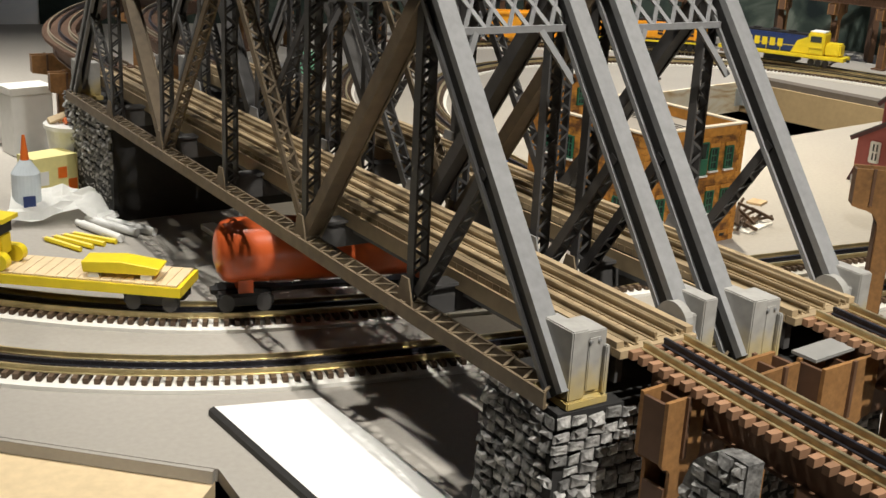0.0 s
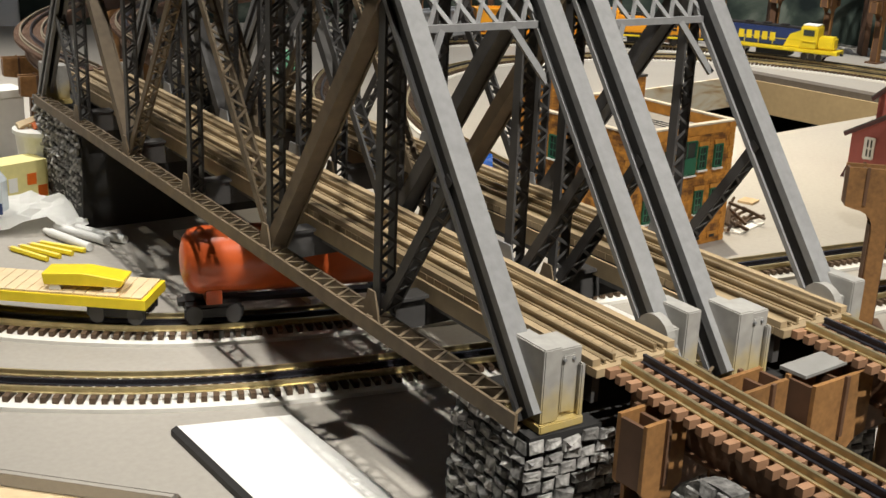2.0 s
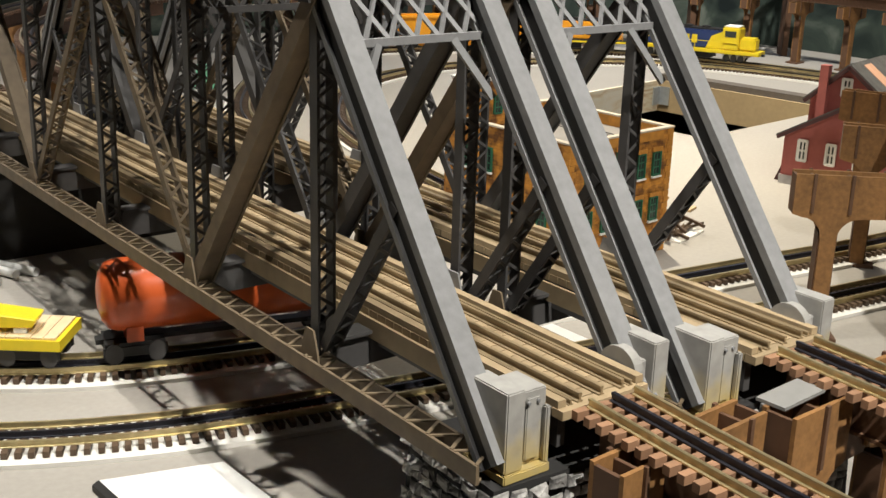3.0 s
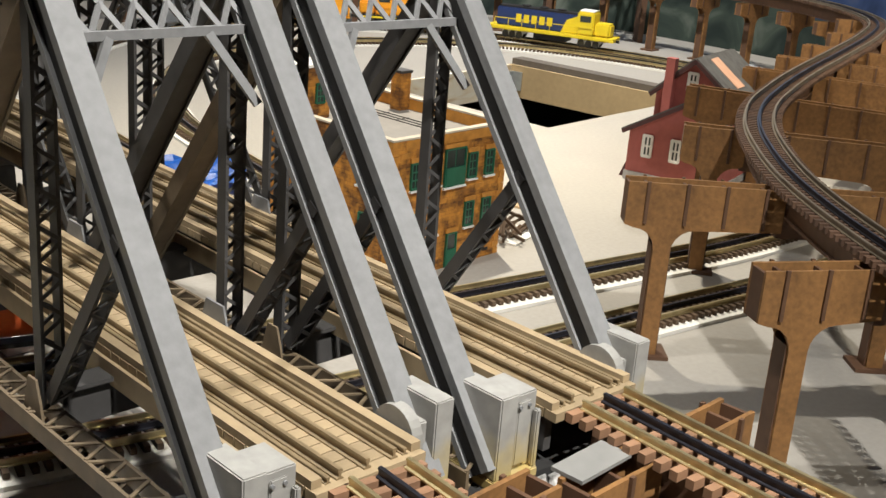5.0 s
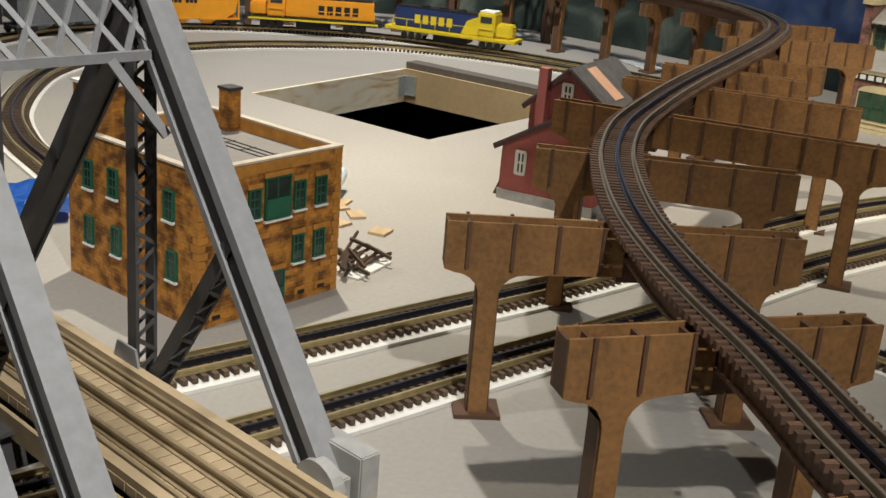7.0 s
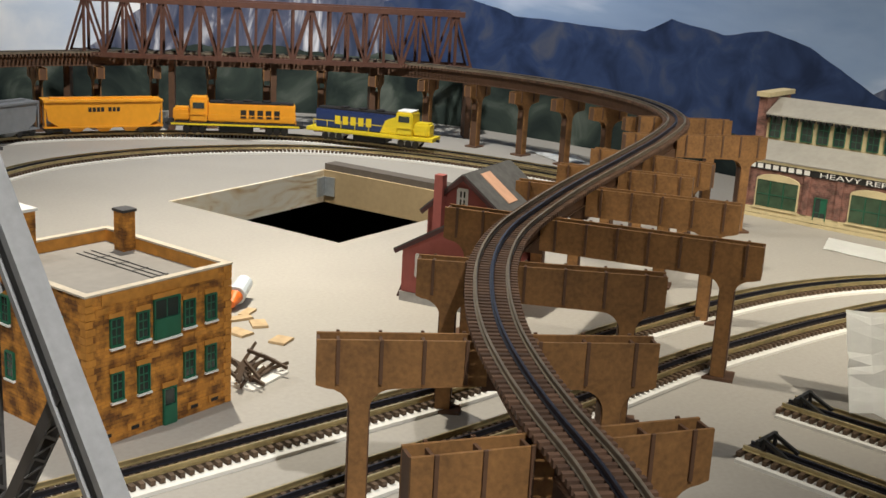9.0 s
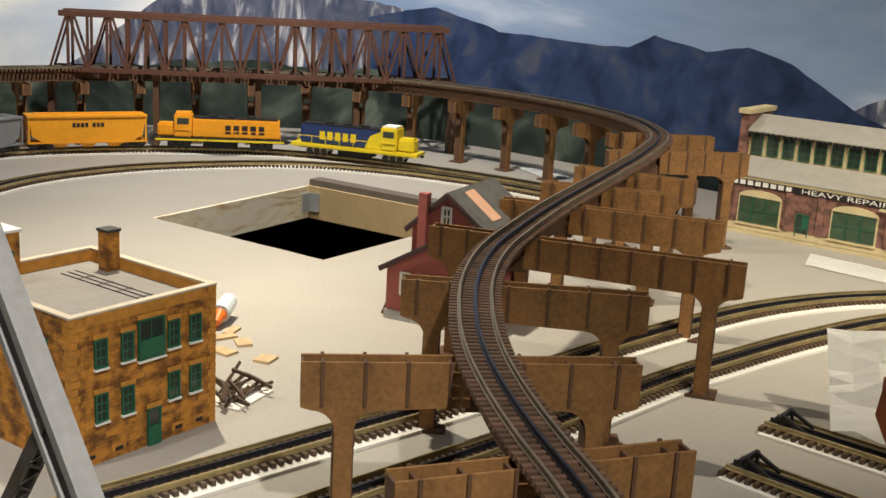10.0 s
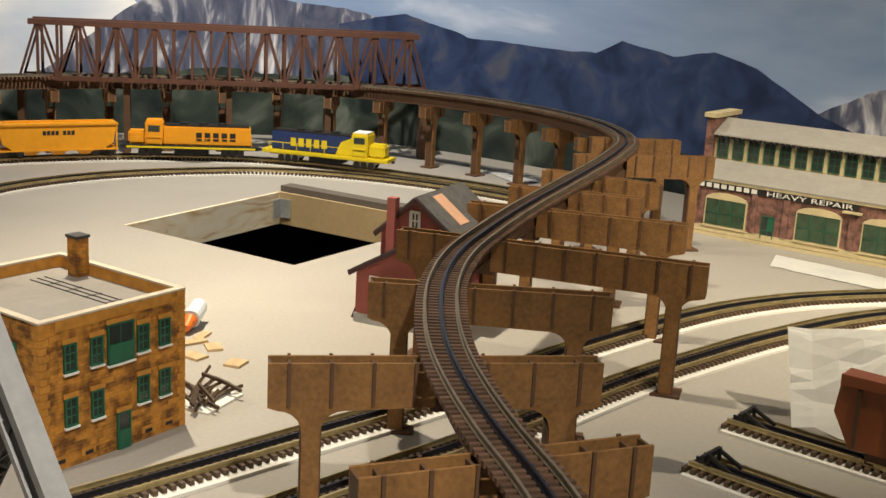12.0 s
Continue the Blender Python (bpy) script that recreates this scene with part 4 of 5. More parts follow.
def brick_building():
    e = thing("brick_building", "two-storey mottled brown brick factory with green windows and flat roof", "model building", (0.523, 0.582, 0), 8.0)
    W, D, H = 0.195, 0.225, 0.166
    for x0, x1, y0, y1 in ((0, W, 0, 0.006), (0, W, D - 0.006, D), (0, 0.006, 0.006, D - 0.006), (W - 0.006, W, 0.006, D - 0.006)):
        part("wall", box(B(), x0, x1, y0, y1, 0, H), BRICK, e)
    part("roof", box(B(), 0.006, W - 0.006, 0.006, D - 0.006, H - 0.02, H - 0.014), ROOFGREY, e, "pale grey flat roof")
    for x0, x1, y0, y1 in ((-0.0015, W + 0.0015, -0.0015, 0.0075), (-0.0015, W + 0.0015, D - 0.0075, D + 0.0015), (-0.0015, 0.0075, 0.0075, D - 0.0075), (W - 0.0075, W + 0.0015, 0.0075, D - 0.0075)):
        part("coping", box(B(), x0, x1, y0, y1, H + 0.0002, H + 0.0024), COPING, e, "pale coping strip")
    for x0, x1, y0, y1 in ((0.0062, W - 0.0062, D - 0.0075, D - 0.0062), (W - 0.0075, W - 0.0062, 0.0075, D - 0.0076)):
        part("parapet_lining", box(B(), x0, x1, y0, y1, H - 0.0139, H - 0.0003), ORANGE, e, "orange parapet lining")
    part("brick_band", box(B(), 0.0195, W - 0.0195, -0.0009, 0, H - 0.012, H - 0.0005), ORANGE, e, "orange brick band")
    # corner blocks
    k = 0
    z = 0.0
    while z < H - 0.004:
        for cx, cy, fx, fy in ((0, 0, 1, 1), (W, 0, -1, 1)):
            s = 0.011 if k % 2 else 0.008
            part("quoin", box(B(), *sorted((cx - fx * 0.0008, cx + fx * s)), *sorted((cy - fy * 0.0008, cy + fy * (0.019 - s))), z + 0.0004, z + 0.0078), ORANGE, e)
        z += 0.0083
        k += 1
    # stair tower at the far corner and chimney
    part("stair_tower", box(B(), 0.006, 0.062, D - 0.05, D - 0.004, H - 0.0139, H + 0.05), BRICK, e)
    part("tower_roof", box(B(), 0.004, 0.064, D - 0.052, D - 0.002, H + 0.0502, H + 0.0535), WHITE, e, "white tower roof")
    window(e, FRONT(0.045, H + 0.018, D - 0.05), 0.013, 0.024, GREEN, 2, 3)
    ch = part("chimney", box(B(), 0.170, 0.1875, 0.160, 0.178, H - 0.0139, H + 0.034), BRICK, e, "dark brick chimney")
    part("chimney_cap", box(B(), 0.1685, 0.189, 0.1585, 0.1795, H + 0.0342, H + 0.0375), DARKSTEEL, ch)
    for x in (0.125, 0.135, 0.145):
        part("roof_batten", box(B(), x, x + 0.0009, 0.02, 0.19, H - 0.0139, H - 0.0128), DARKSTEEL, e)
    for y in (0.05, 0.085, 0.12, 0.155):
        part("roof_batten", box(B(), 0.124, 0.147, y, y + 0.0009, H - 0.0127, H - 0.0121), DARKSTEEL, e)
    for x in (0.036, 0.070, 0.133, 0.164):
        window(e, FRONT(x, 0.123), 0.0145, 0.030, GREEN, 2, 3, WHITE, head=ORANGE)
    for x in (0.036, 0.070, 0.133, 0.164):
        window(e, FRONT(x, 0.063), 0.0145, 0.030, GREEN, 2, 3, WHITE, head=ORANGE)
    dd = window(e, FRONT(0.102, 0.125), 0.034, 0.044, GREEN, 2, 1, WHITE, name="loading_door", head=ORANGE)
    part("door_panel", box(B(), -0.0165, 0.0165, -0.003, -0.001, -0.021, 0.0), GREEN, dd)
    d = window(e, FRONT(0.105, 0.022), 0.0165, 0.042, GREEN, 1, 2, name="door", head=ORANGE)
    part("door_panel", box(B(), -0.0075, 0.0075, -0.0028, -0.001, -0.0205, 0.001), GREEN, d)
    for x in (0.022, 0.058, 0.14, 0.17):
        part("vent_panel", box(B(), x - 0.009, x + 0.009, -0.0016, 0, 0.008, 0.016), ORANGE, e)
        part("vent", box(B(), x - 0.005, x + 0.005, -0.0022, 0, 0.0085, 0.0125), BLACK, e)
    for x, z in ((0.02, 0.148), (0.085, 0.085), (0.12, 0.036), (0.15, 0.095), (0.05, 0.03), (0.178, 0.035)):
        part("brick_patch", box(B(), x - 0.008, x + 0.008, -0.0007, 0, z - 0.003, z + 0.003), ORANGE, e)
    for y in (0.045, 0.14, 0.185):
        window(e, LEFT(y, 0.123), 0.0145, 0.030, GREEN, 2, 3, WHITE)
    for y in (0.04, 0.135, 0.185):
        window(e, LEFT(y, 0.06), 0.0145, 0.030, GREEN, 2, 3, WHITE)


brick_building()

# ---------------------------------------------------------------- red house
RED = material("red_clapboard", (0.40, 0.115, 0.10), 0.75, dark=0.75, scale=20, amount=0.5, bump=0.1)
SHINGLE = material("grey_shingle_paper", (0.10, 0.097, 0.095), 0.85, dark=0.65, scale=45, amount=0.7, bump=0.3)
FOUND = material("grey_stone_base", (0.42, 0.41, 0.40), 0.8, dark=0.65, scale=60)
PINK = material("bare_pink_patch", (0.62, 0.36, 0.24), 0.8, dark=0.85, scale=30)
DKTRIM = material("dark_maroon_trim", (0.07, 0.025, 0.025), 0.7)


def gabled(e, x0, x1, y0, y1, profile, base):
    """Walls with an uneven gable: profile gives (x, z) of eave, peak, eave."""
    (xa, za), (xp, zp), (xb, zb) = profile
    m = Matrix.Translation((0, (y0 + y1) / 2, 0))
    part("wall", plate(B(), [(x0, base), (x1, base), (xb, zb), (xp, zp), (xa, za)], y1 - y0, m), RED, e)
    t = 0.003
    for (ax, az), (bx, bz) in (((xa, za), (xp, zp)), ((xp, zp), (xb, zb))):
        d = Vector((bx - ax, 0, bz - az)).normalized()
        u = Vector((-d.z, 0, d.x))
        a, b = Vector((ax, 0, az)), Vector((bx, 0, bz))
        if ax == xa:
            a = a - d * 0.012
        else:
            b = b + d * 0.012
        mid = u * (t / 2 + 0.0004)
        roof = part("roof", bar(B(), a + mid + Vector((0, (y0 + y1) / 2, 0)), b + mid + Vector((0, (y0 + y1) / 2, 0)), y1 - y0 + 0.016, t, (0, 1, 0)), SHINGLE, e, "grey shingle roof slope")
        part("bargeboard", bar(B(), a - u * 0.002 + Vector((0, y0 - 0.008, 0)), b - u * 0.002 + Vector((0, y0 - 0.008, 0)), 0.002, 0.006, (0, 1, 0)), DKTRIM, roof)


def red_house():
    e = thing("red_house", "small red clapboard house with white windows and grey shingle roofs", "model house", (1.151, 0.789, 0), -72)
    part("foundation", box(B(), -0.002, 0.152, -0.002, 0.19, 0, 0.015), FOUND, e, "grey stone base")
    gabled(e, 0, 0.15, 0.0, 0.034, ((0, 0.085), (0.098, 0.142), (0.15, 0.10)), 0.015)
    gabled(e, 0.022, 0.150, 0.0345, 0.185, ((0.022, 0.145), (0.082, 0.2), (0.150, 0.148)), 0.015)
    part("chimney", box(B(), 0.038, 0.052, 0.0195, 0.0335, 0.10, 0.198), RED, e, "red chimney")
    part("bare_patch", bar(B(), (0.090, 0.085, 0.1985), (0.140, 0.085, 0.1602), 0.032, 0.0012, (0, 1, 0)), PINK, e, "bare pink patch on the roof")
    for x in (0.033, 0.080, 0.126):
        window(e, FRONT(x, 0.060), 0.015, 0.034, WHITE, 2, 2, edge=0.0032)
    window(e, FRONT(0.080, 0.165, 0.0345), 0.015, 0.028, WHITE, 2, 2, edge=0.0032)
    part("cellar_hatch", plate(B(), [(-0.016, 0.0), (-0.0025, 0.0), (-0.0025, 0.035)], 0.03, Matrix.Translation((0, 0.03, 0))), DKTRIM, e, "dark cellar hatch")


red_house()

# ---------------------------------------------------------------- repair shop
SHOPBRICK = brick_paper("plum_brick_paper", (0.16, 0.065, 0.05), (0.30, 0.14, 0.11), (0.30, 0.24, 0.18), 0.004)
SHOPROOF = material("grey_ribbed_roof", (0.36, 0.34, 0.30), 0.7, dark=0.8, scale=30, amount=0.4)
GLASSGREEN = material("green_tinted_panes", (0.05, 0.09, 0.05), 0.2, dark=0.5, scale=25, amount=0.9, bump=0.0)


def arch_window(e, x, z0, w, h):
    pts = [(-w / 2, 0), (w / 2, 0), (w / 2, h * 0.8)]
    for i in range(1, 8):
        t = math.pi * i / 8
        pts.append((w / 2 * math.cos(t), h * 0.8 + h * 0.2 * math.sin(t)))
    pts.append((-w / 2, h * 0.8))
    big = [(px * 1.07, pz * 1.05) for px, pz in pts]
    win = part("arched_window", plate(B(), big, 0.004, Matrix.Translation((x, -0.001, z0))), CREAM, e, "cream arched surround")
    part("glazing", plate(B(), pts, 0.002, Matrix.Translation((x, -0.0028, z0 + 0.0015))), GLASSGREEN, win, "green tinted panes")
    part("arch_head", plate(B(), [p for p in big if p[1] >= h * 0.79], 0.0015, Matrix.Translation((x, -0.0045, z0))), CREAM, win)
    for i in range(1, 3):
        part("mullion", box(B(), x - w / 2 + w * i / 3 - 0.0009, x - w / 2 + w * i / 3 + 0.0009, -0.0052, -0.0035, z0 + 0.001, z0 + h * 0.8), GREEN, win)
    part("mullion", box(B(), x - w / 2, x + w / 2, -0.005, -0.0034, z0 + h * 0.4, z0 + h * 0.4 + 0.0014), GREEN, win)
    part("sill", box(B(), x - w * 0.56, x + w * 0.56, -0.006, 0, z0 - 0.004, z0 - 0.0005), CREAM, win)


def engine_house():
    e = thing("repair_shop", "plum brick railway repair shop with arched windows and a clerestory", "model building", (2.20, 0.835, 0), -83.5)
    Lh = 0.72
    part("wall", box(B(), 0, Lh, 0, 0.25, 0, 0.122), SHOPBRICK, e)
    for z, d in ((0.0, 0.006), (0.008, 0.004), (0.0145, 0.0025)):
        part("plinth", box(B(), -0.003, Lh, -d, 0, z + 0.0003, z + 0.007), CREAM, e, "cream stone plinth")
    part("cornice", box(B(), -0.004, Lh, -0.006, 0.0, 0.119, 0.1245), CREAM, e)
    part("sign_band", box(B(), 0.004, 0.36, -0.0035, 0, 0.1045, 0.1185), BLACK, e, "black sign band")
    def slope(y0, z0, y1, z1, name):
        bm = B()
        hexa(bm, [(-0.003, y0, z0), (Lh, y0, z0), (Lh, y1, z1), (-0.003, y1, z1), (-0.003, y0, z0 + 0.003), (Lh, y0, z0 + 0.003), (Lh, y1, z1 + 0.003), (-0.003, y1, z1 + 0.003)])
        part(name, bm, SHOPROOF, e, "grey ribbed roof")
    slope(-0.008, 0.1248, 0.058, 0.158, "lower_roof")
    part("clerestory_wall", box(B(), 0.012, Lh, 0.06, 0.16, 0.126, 0.214), CREAM, e)
    slope(0.046, 0.2145, 0.11, 0.246, "upper_roof")
    slope(0.174, 0.2145, 0.1101, 0.246, "upper_roof")
    part("end_pier", box(B(), -0.006, 0.012, 0.045, 0.17, 0.122, 0.252), SHOPBRICK, e)
    part("pier_cap", box(B(), -0.011, 0.018, 0.038, 0.178, 0.2522, 0.262), CREAM, e, "cream cap")
    for i in range(19):
        x = 0.032 + i * 0.0355
        window(e, FRONT(x, 0.188, 0.06), 0.0235, 0.044, GREEN, 2, 3, edge=0.0014)
    for i in range(56):
        x = 0.014 + i * 0.0125
        part("dentil", box(B(), x, x + 0.006, 0.046, 0.0555, 0.2085, 0.2143), BLACK, e)
    for x0 in (0.0, 0.135, 0.205, 0.345, 0.475, 0.545, 0.68):
        part("pilaster", box(B(), x0, x0 + 0.013, -0.0045, 0, 0.0225, 0.1042), SHOPBRICK, e)
    for x in (0.078, 0.282, 0.42, 0.615):
        arch_window(e, x, 0.024, 0.09, 0.07)
    d = window(e, FRONT(0.175, 0.0325), 0.026, 0.06, GREEN, 2, 2, name="door")
    part("door_hood", box(B(), 0.156, 0.194, -0.012, 0, 0.0665, 0.0705), CREAM, d)
    d.children[-1].matrix_basis = d.matrix_basis.inverted()
    # lettering and worn name bars
    cu = bpy.data.curves.new("letters", "FONT")
    cu.body, cu.size, cu.extrude, cu.align_x = "HEAVY REPAIR", 0.0145, 0.0004, "LEFT"
    tx = new("lettering", cu)
    bpy.context.view_layer.update()
    me = bpy.data.meshes.new_from_object(tx.evaluated_get(bpy.context.evaluated_depsgraph_get()))
    bpy.data.objects.remove(tx)
    me.materials.clear()
    me.materials.append(WHITE)
    ob = new("lettering", me)
    ob.parent = e
    width = max(v.co.x for v in me.vertices)
    ob.matrix_basis = Matrix.Translation((0.165, -0.0042, 0.1065)) @ Matrix.Rotation(math.pi / 2, 4, "X") @ Matrix.Diagonal((0.185 / width, 1, 1, 1))
    tagged(ob, "white lettering HEAVY REPAIR")
    for i in range(8):
        part("name_bar", box(B(), 0.012 + i * 0.0172, 0.024 + i * 0.0172, -0.0044, -0.0032, 0.1068, 0.1165), WHITE, e)


engine_house()


# ---------------------------------------------------------------- far wooden truss bridge
BROWNTRUSS = material("red_brown_bridge", (0.10, 0.04, 0.024), 0.65, dark=0.6, scale=30, amount=0.6, bump=0.15)


def far_bridge():
    a, b = Vector((1.48, 2.489, 0)), Vector((2.375, 1.852, 0))
    d = b - a
    n = d.length
    e = thing("lattice_bridge", "long red-brown lattice truss bridge along the backdrop", "truss bridge", (a.x, a.y, 0.196), math.degrees(math.atan2(d.y, d.x)))
    k = 22
    s = n / k
    for y in (-0.045, 0.045):
        part("bottom_chord", box(B(), 0, n, y - 0.006, y + 0.006, 0.0, 0.012), BROWNTRUSS, e)
        part("top_chord", box(B(), s * 0.55, n - s * 0.55, y - 0.007, y + 0.007, 0.145, 0.16), BROWNTRUSS, e)
        for i in range(1, k):
            part("post", box(B(), i * s - 0.0035, i * s + 0.0035, y - 0.005, y + 0.005, 0.0121, 0.1449), BROWNTRUSS, e)
        for i in range(k):
            up = i % 2 == 0
            x0, x1 = i * s, (i + 1) * s
            part("diagonal", bar(B(), (x0 + 0.004, y, 0.012 if up else 0.146), (x1 - 0.004, y, 0.146 if up else 0.012), 0.007, 0.006, (0, 1, 0)), BROWNTRUSS, e)
    for i in range(1, k):
        part("cross_beam", box(B(), i * s - 0.003, i * s + 0.003, -0.038, 0.038, 0.148, 0.156), BROWNTRUSS, e)
        part("floor_beam", box(B(), i * s - 0.004, i * s + 0.004, -0.038, 0.038, 0.0, 0.008), BROWNTRUSS, e)
    for x in (0.0, n * 0.25, n * 0.5, n * 0.75, n):
        part("support_leg", box(B(), x - 0.008, x + 0.008, -0.03, 0.03, -0.196, -0.0005), HARDDARK, e)


far_bridge()

# ---------------------------------------------------------------- trains
YELLOW = material("bright_yellow_paint", (0.80, 0.62, 0.02), 0.4, dark=0.85, scale=20, amount=0.4, bump=0.04)
BLUE = material("dark_blue_paint", (0.02, 0.04, 0.14), 0.4, dark=0.8, scale=20, bump=0.04)
AMBER = material("amber_orange_paint", (0.85, 0.36, 0.015), 0.45, dark=0.85, scale=20, amount=0.4, bump=0.04)
CARGREY = material("grey_car_paint", (0.20, 0.21, 0.22), 0.5, dark=0.75, scale=20, bump=0.05)
TANKRED = material("orange_red_tank_paint", (0.55, 0.10, 0.025), 0.28, dark=0.8, scale=15, bump=0.02)
SILVER = material("silver_trucks", (0.6, 0.6, 0.58), 0.4, metal=0.6, dark=0.6, scale=60)
LINE_OUT = path_points(OUTER, 0.01)
RT = G + 0.0113


def on_line(line, s):
    """Place and heading s metres along a line of points 1 cm apart."""
    i = max(1, min(len(line) - 2, int(s * 100)))
    return line[i], (line[i + 1] - line[i - 1]).normalized()


def truck(e, x, mat, wheels=2, wide=0.034):
    t = part("truck", box(B(), x - 0.028, x + 0.028, -wide / 2, wide / 2, 0.009, 0.017), mat, e)
    for s in (-1, 1):
        part("side_frame", box(B(), x - 0.03, x + 0.03, s * wide / 2 - 0.0015, s * wide / 2 + 0.002, 0.006, 0.014), mat, t)
    k = [x + (i - (wheels - 1) / 2) * (0.04 / max(1, wheels - 1)) for i in range(wheels)]
    for wx in k:
        for s in (-1, 1):
            part("wheel", cyl(B(), (wx, s * 0.0145, 0.0085), (wx, s * 0.0188, 0.0085), 0.0085, n=16), DARKSTEEL, t)
    return t


def stand(name, label, category, line, s0, length, group):
    p, _ = on_line(line, s0)
    q, _ = on_line(line, s0 + length)
    d = (q - p)
    m = (p + q) / 2
    e = thing(name, label, category, (m.x, m.y, RT - G + p.z), math.degrees(math.atan2(d.y, d.x)), group)
    e.scale = (1, 1.12, 1.22)
    return e


def locomotive(line, s0, length, body, hood, cab_first, label, trucks):
    e = stand("diesel_locomotive", label, "locomotive", line, s0, length, "freight train")
    h = length / 2
    part("frame", box(B(), -h, h, -0.029, 0.029, 0.018, 0.026), BLACK if hood is AMBER else body, e)
    part("fuel_tank", box(B(), -0.045, 0.045, -0.024, 0.024, 0.006, 0.0179), BLACK, e)
    c = cab_first
    lo, hi = sorted((-c * (h - 0.022), c * (h - 0.105)))
    bm = box(B(), lo, hi, -0.019, 0.019, 0.0262, 0.066)
    bmesh.ops.bevel(bm, geom=bm.edges[:], offset=0.002, segments=2, affect="EDGES")
    part("long_hood", bm, hood, e)
    part("hood_roof", box(B(), lo + 0.004, hi - 0.004, -0.015, 0.015, 0.0662, 0.070), BLACK, e)
    bm = box(B(), *sorted((c * (h - 0.104), c * (h - 0.058))), -0.027, 0.027, 0.0262, 0.076)
    bmesh.ops.bevel(bm, geom=bm.edges[:], offset=0.003, segments=2, affect="EDGES")
    cab = part("cab", bm, body, e)
    for s in (-1, 1):
        part("cab_window", box(B(), *sorted((c * (h - 0.096), c * (h - 0.066))), *sorted((s * 0.0268, s * 0.0276)), 0.055, 0.068), PANE, cab)
    bm = box(B(), *sorted((c * (h - 0.0575), c * (h - 0.014))), -0.019, 0.019, 0.0262, 0.055)
    bmesh.ops.bevel(bm, geom=bm.edges[:], offset=0.004, segments=2, affect="EDGES")
    part("nose", bm, body, e)
    part("cab_roof", box(B(), *sorted((c * (h - 0.101), c * (h - 0.061))), -0.021, 0.021, 0.0762, 0.0785), WHITE if hood is BLUE else body, e)
    if hood is BLUE:
        flash = [(c * (h - 0.1045), 0.0262), (c * (h - 0.150), 0.0262), (c * (h - 0.135), 0.054), (c * (h - 0.1045), 0.0655)]
        for s in (-1, 1):
            part("paint_flash", plate(B(), flash, 0.0008, Matrix.Translation((0, s * 0.0195, 0))), YELLOW, e, "yellow paint flash behind the cab")
    for s in (-1, 1):
        part("side_stripe", box(B(), -h + 0.01, h - 0.01, *sorted((s * 0.0292, s * 0.0298)), 0.0195, 0.0235), YELLOW if hood is AMBER else body, e)
        for i in range(9):
            x = -h + 0.02 + i * (length - 0.04) / 8
            part("stanchion", box(B(), x - 0.0008, x + 0.0008, s * 0.028 - 0.0008, s * 0.028 + 0.0008, 0.0262, 0.042), body, e)
        part("handrail", box(B(), -h + 0.02, h - 0.02, s * 0.028 - 0.0008, s * 0.028 + 0.0008, 0.0421, 0.0436), body, e)
        for i in range(5):
            x = -c * 0.1 + c * i * 0.022
            part("marking_bar", box(B(), x, x + 0.015, *sorted((s * 0.0192, s * 0.0199)), 0.036, 0.054), YELLOW if hood is BLUE else BLACK, e)
    for i in range(3):
        x = -c * (0.05 - i * 0.05) - c * 0.03
        part("roof_fan", cyl(B(), (x, 0, 0.0702), (x, 0, 0.0735), 0.012, n=16), BLACK, e)
    truck(e, -h + 0.07, trucks, 3)
    truck(e, h - 0.07, trucks, 3)
    for s in (-1, 1):
        part("coupler", box(B(), *sorted((s * h, s * (h + 0.008))), -0.003, 0.003, 0.016, 0.021), BLACK, e)


def hopper(line, s0, length, mat, label, bars):
    e = stand("covered_hopper", label, "freight car", line, s0, length, "freight train")
    h = length / 2
    out = [(-h + 0.012, 0.03), (-h + 0.035, 0.018), (h - 0.035, 0.018), (h - 0.012, 0.03), (h - 0.004, 0.068), (-h + 0.004, 0.068)]
    part("body", plate(B(), out, 0.052), mat, e)
    bm = box(B(), -h, h, -0.029, 0.029, 0.0682, 0.0725)
    box(bm, -h + 0.02, h - 0.02, -0.006, 0.006, 0.0727, 0.076)
    part("roof", bm, mat, e)
    part("sill", box(B(), -h, h, -0.0275, 0.0275, 0.0145, 0.0178), mat, e)
    for s in (-1, 1):
        for x in (-h + 0.004, h - 0.004):
            part("corner_post", box(B(), x - 0.002, x + 0.002, s * 0.026 - 0.002, s * 0.026 + 0.002, 0.0179, 0.068), mat, e)
        for i in range(bars):
            x = -0.04 + i * 0.0105 + (0.008 if i > bars // 2 else 0)
            part("marking_bar", box(B(), x, x + 0.008, *sorted((s * 0.0261, s * 0.0266)), 0.048, 0.057), BLACK, e)
    for i in range(3):
        x = -h * 0.45 + i * h * 0.45
        bm = B()
        hexa(bm, [(x - 0.01, -0.012, 0.004), (x + 0.01, -0.012, 0.004), (x + 0.01, 0.012, 0.004), (x - 0.01, 0.012, 0.004), (x - 0.022, -0.024, 0.0144), (x + 0.022, -0.024, 0.0144), (x + 0.022, 0.024, 0.0144), (x - 0.022, 0.024, 0.0144)])
        part("hopper_chute", bm, mat, e)
    truck(e, -h + 0.035, BLACK)
    truck(e, h - 0.035, BLACK)
    for s in (-1, 1):
        part("coupler", box(B(), *sorted((s * h, s * (h + 0.008))), -0.003, 0.003, 0.015, 0.02), BLACK, e)


end = min(range(len(LINE_OUT)), key=lambda i: (LINE_OUT[i].xy - Vector((2.055, 1.74))).length) / 100 + 0.08
locomotive(LINE_OUT, end - 0.355, 0.355, YELLOW, BLUE, 1, "yellow and dark blue diesel locomotive with silver trucks on the loop", SILVER)
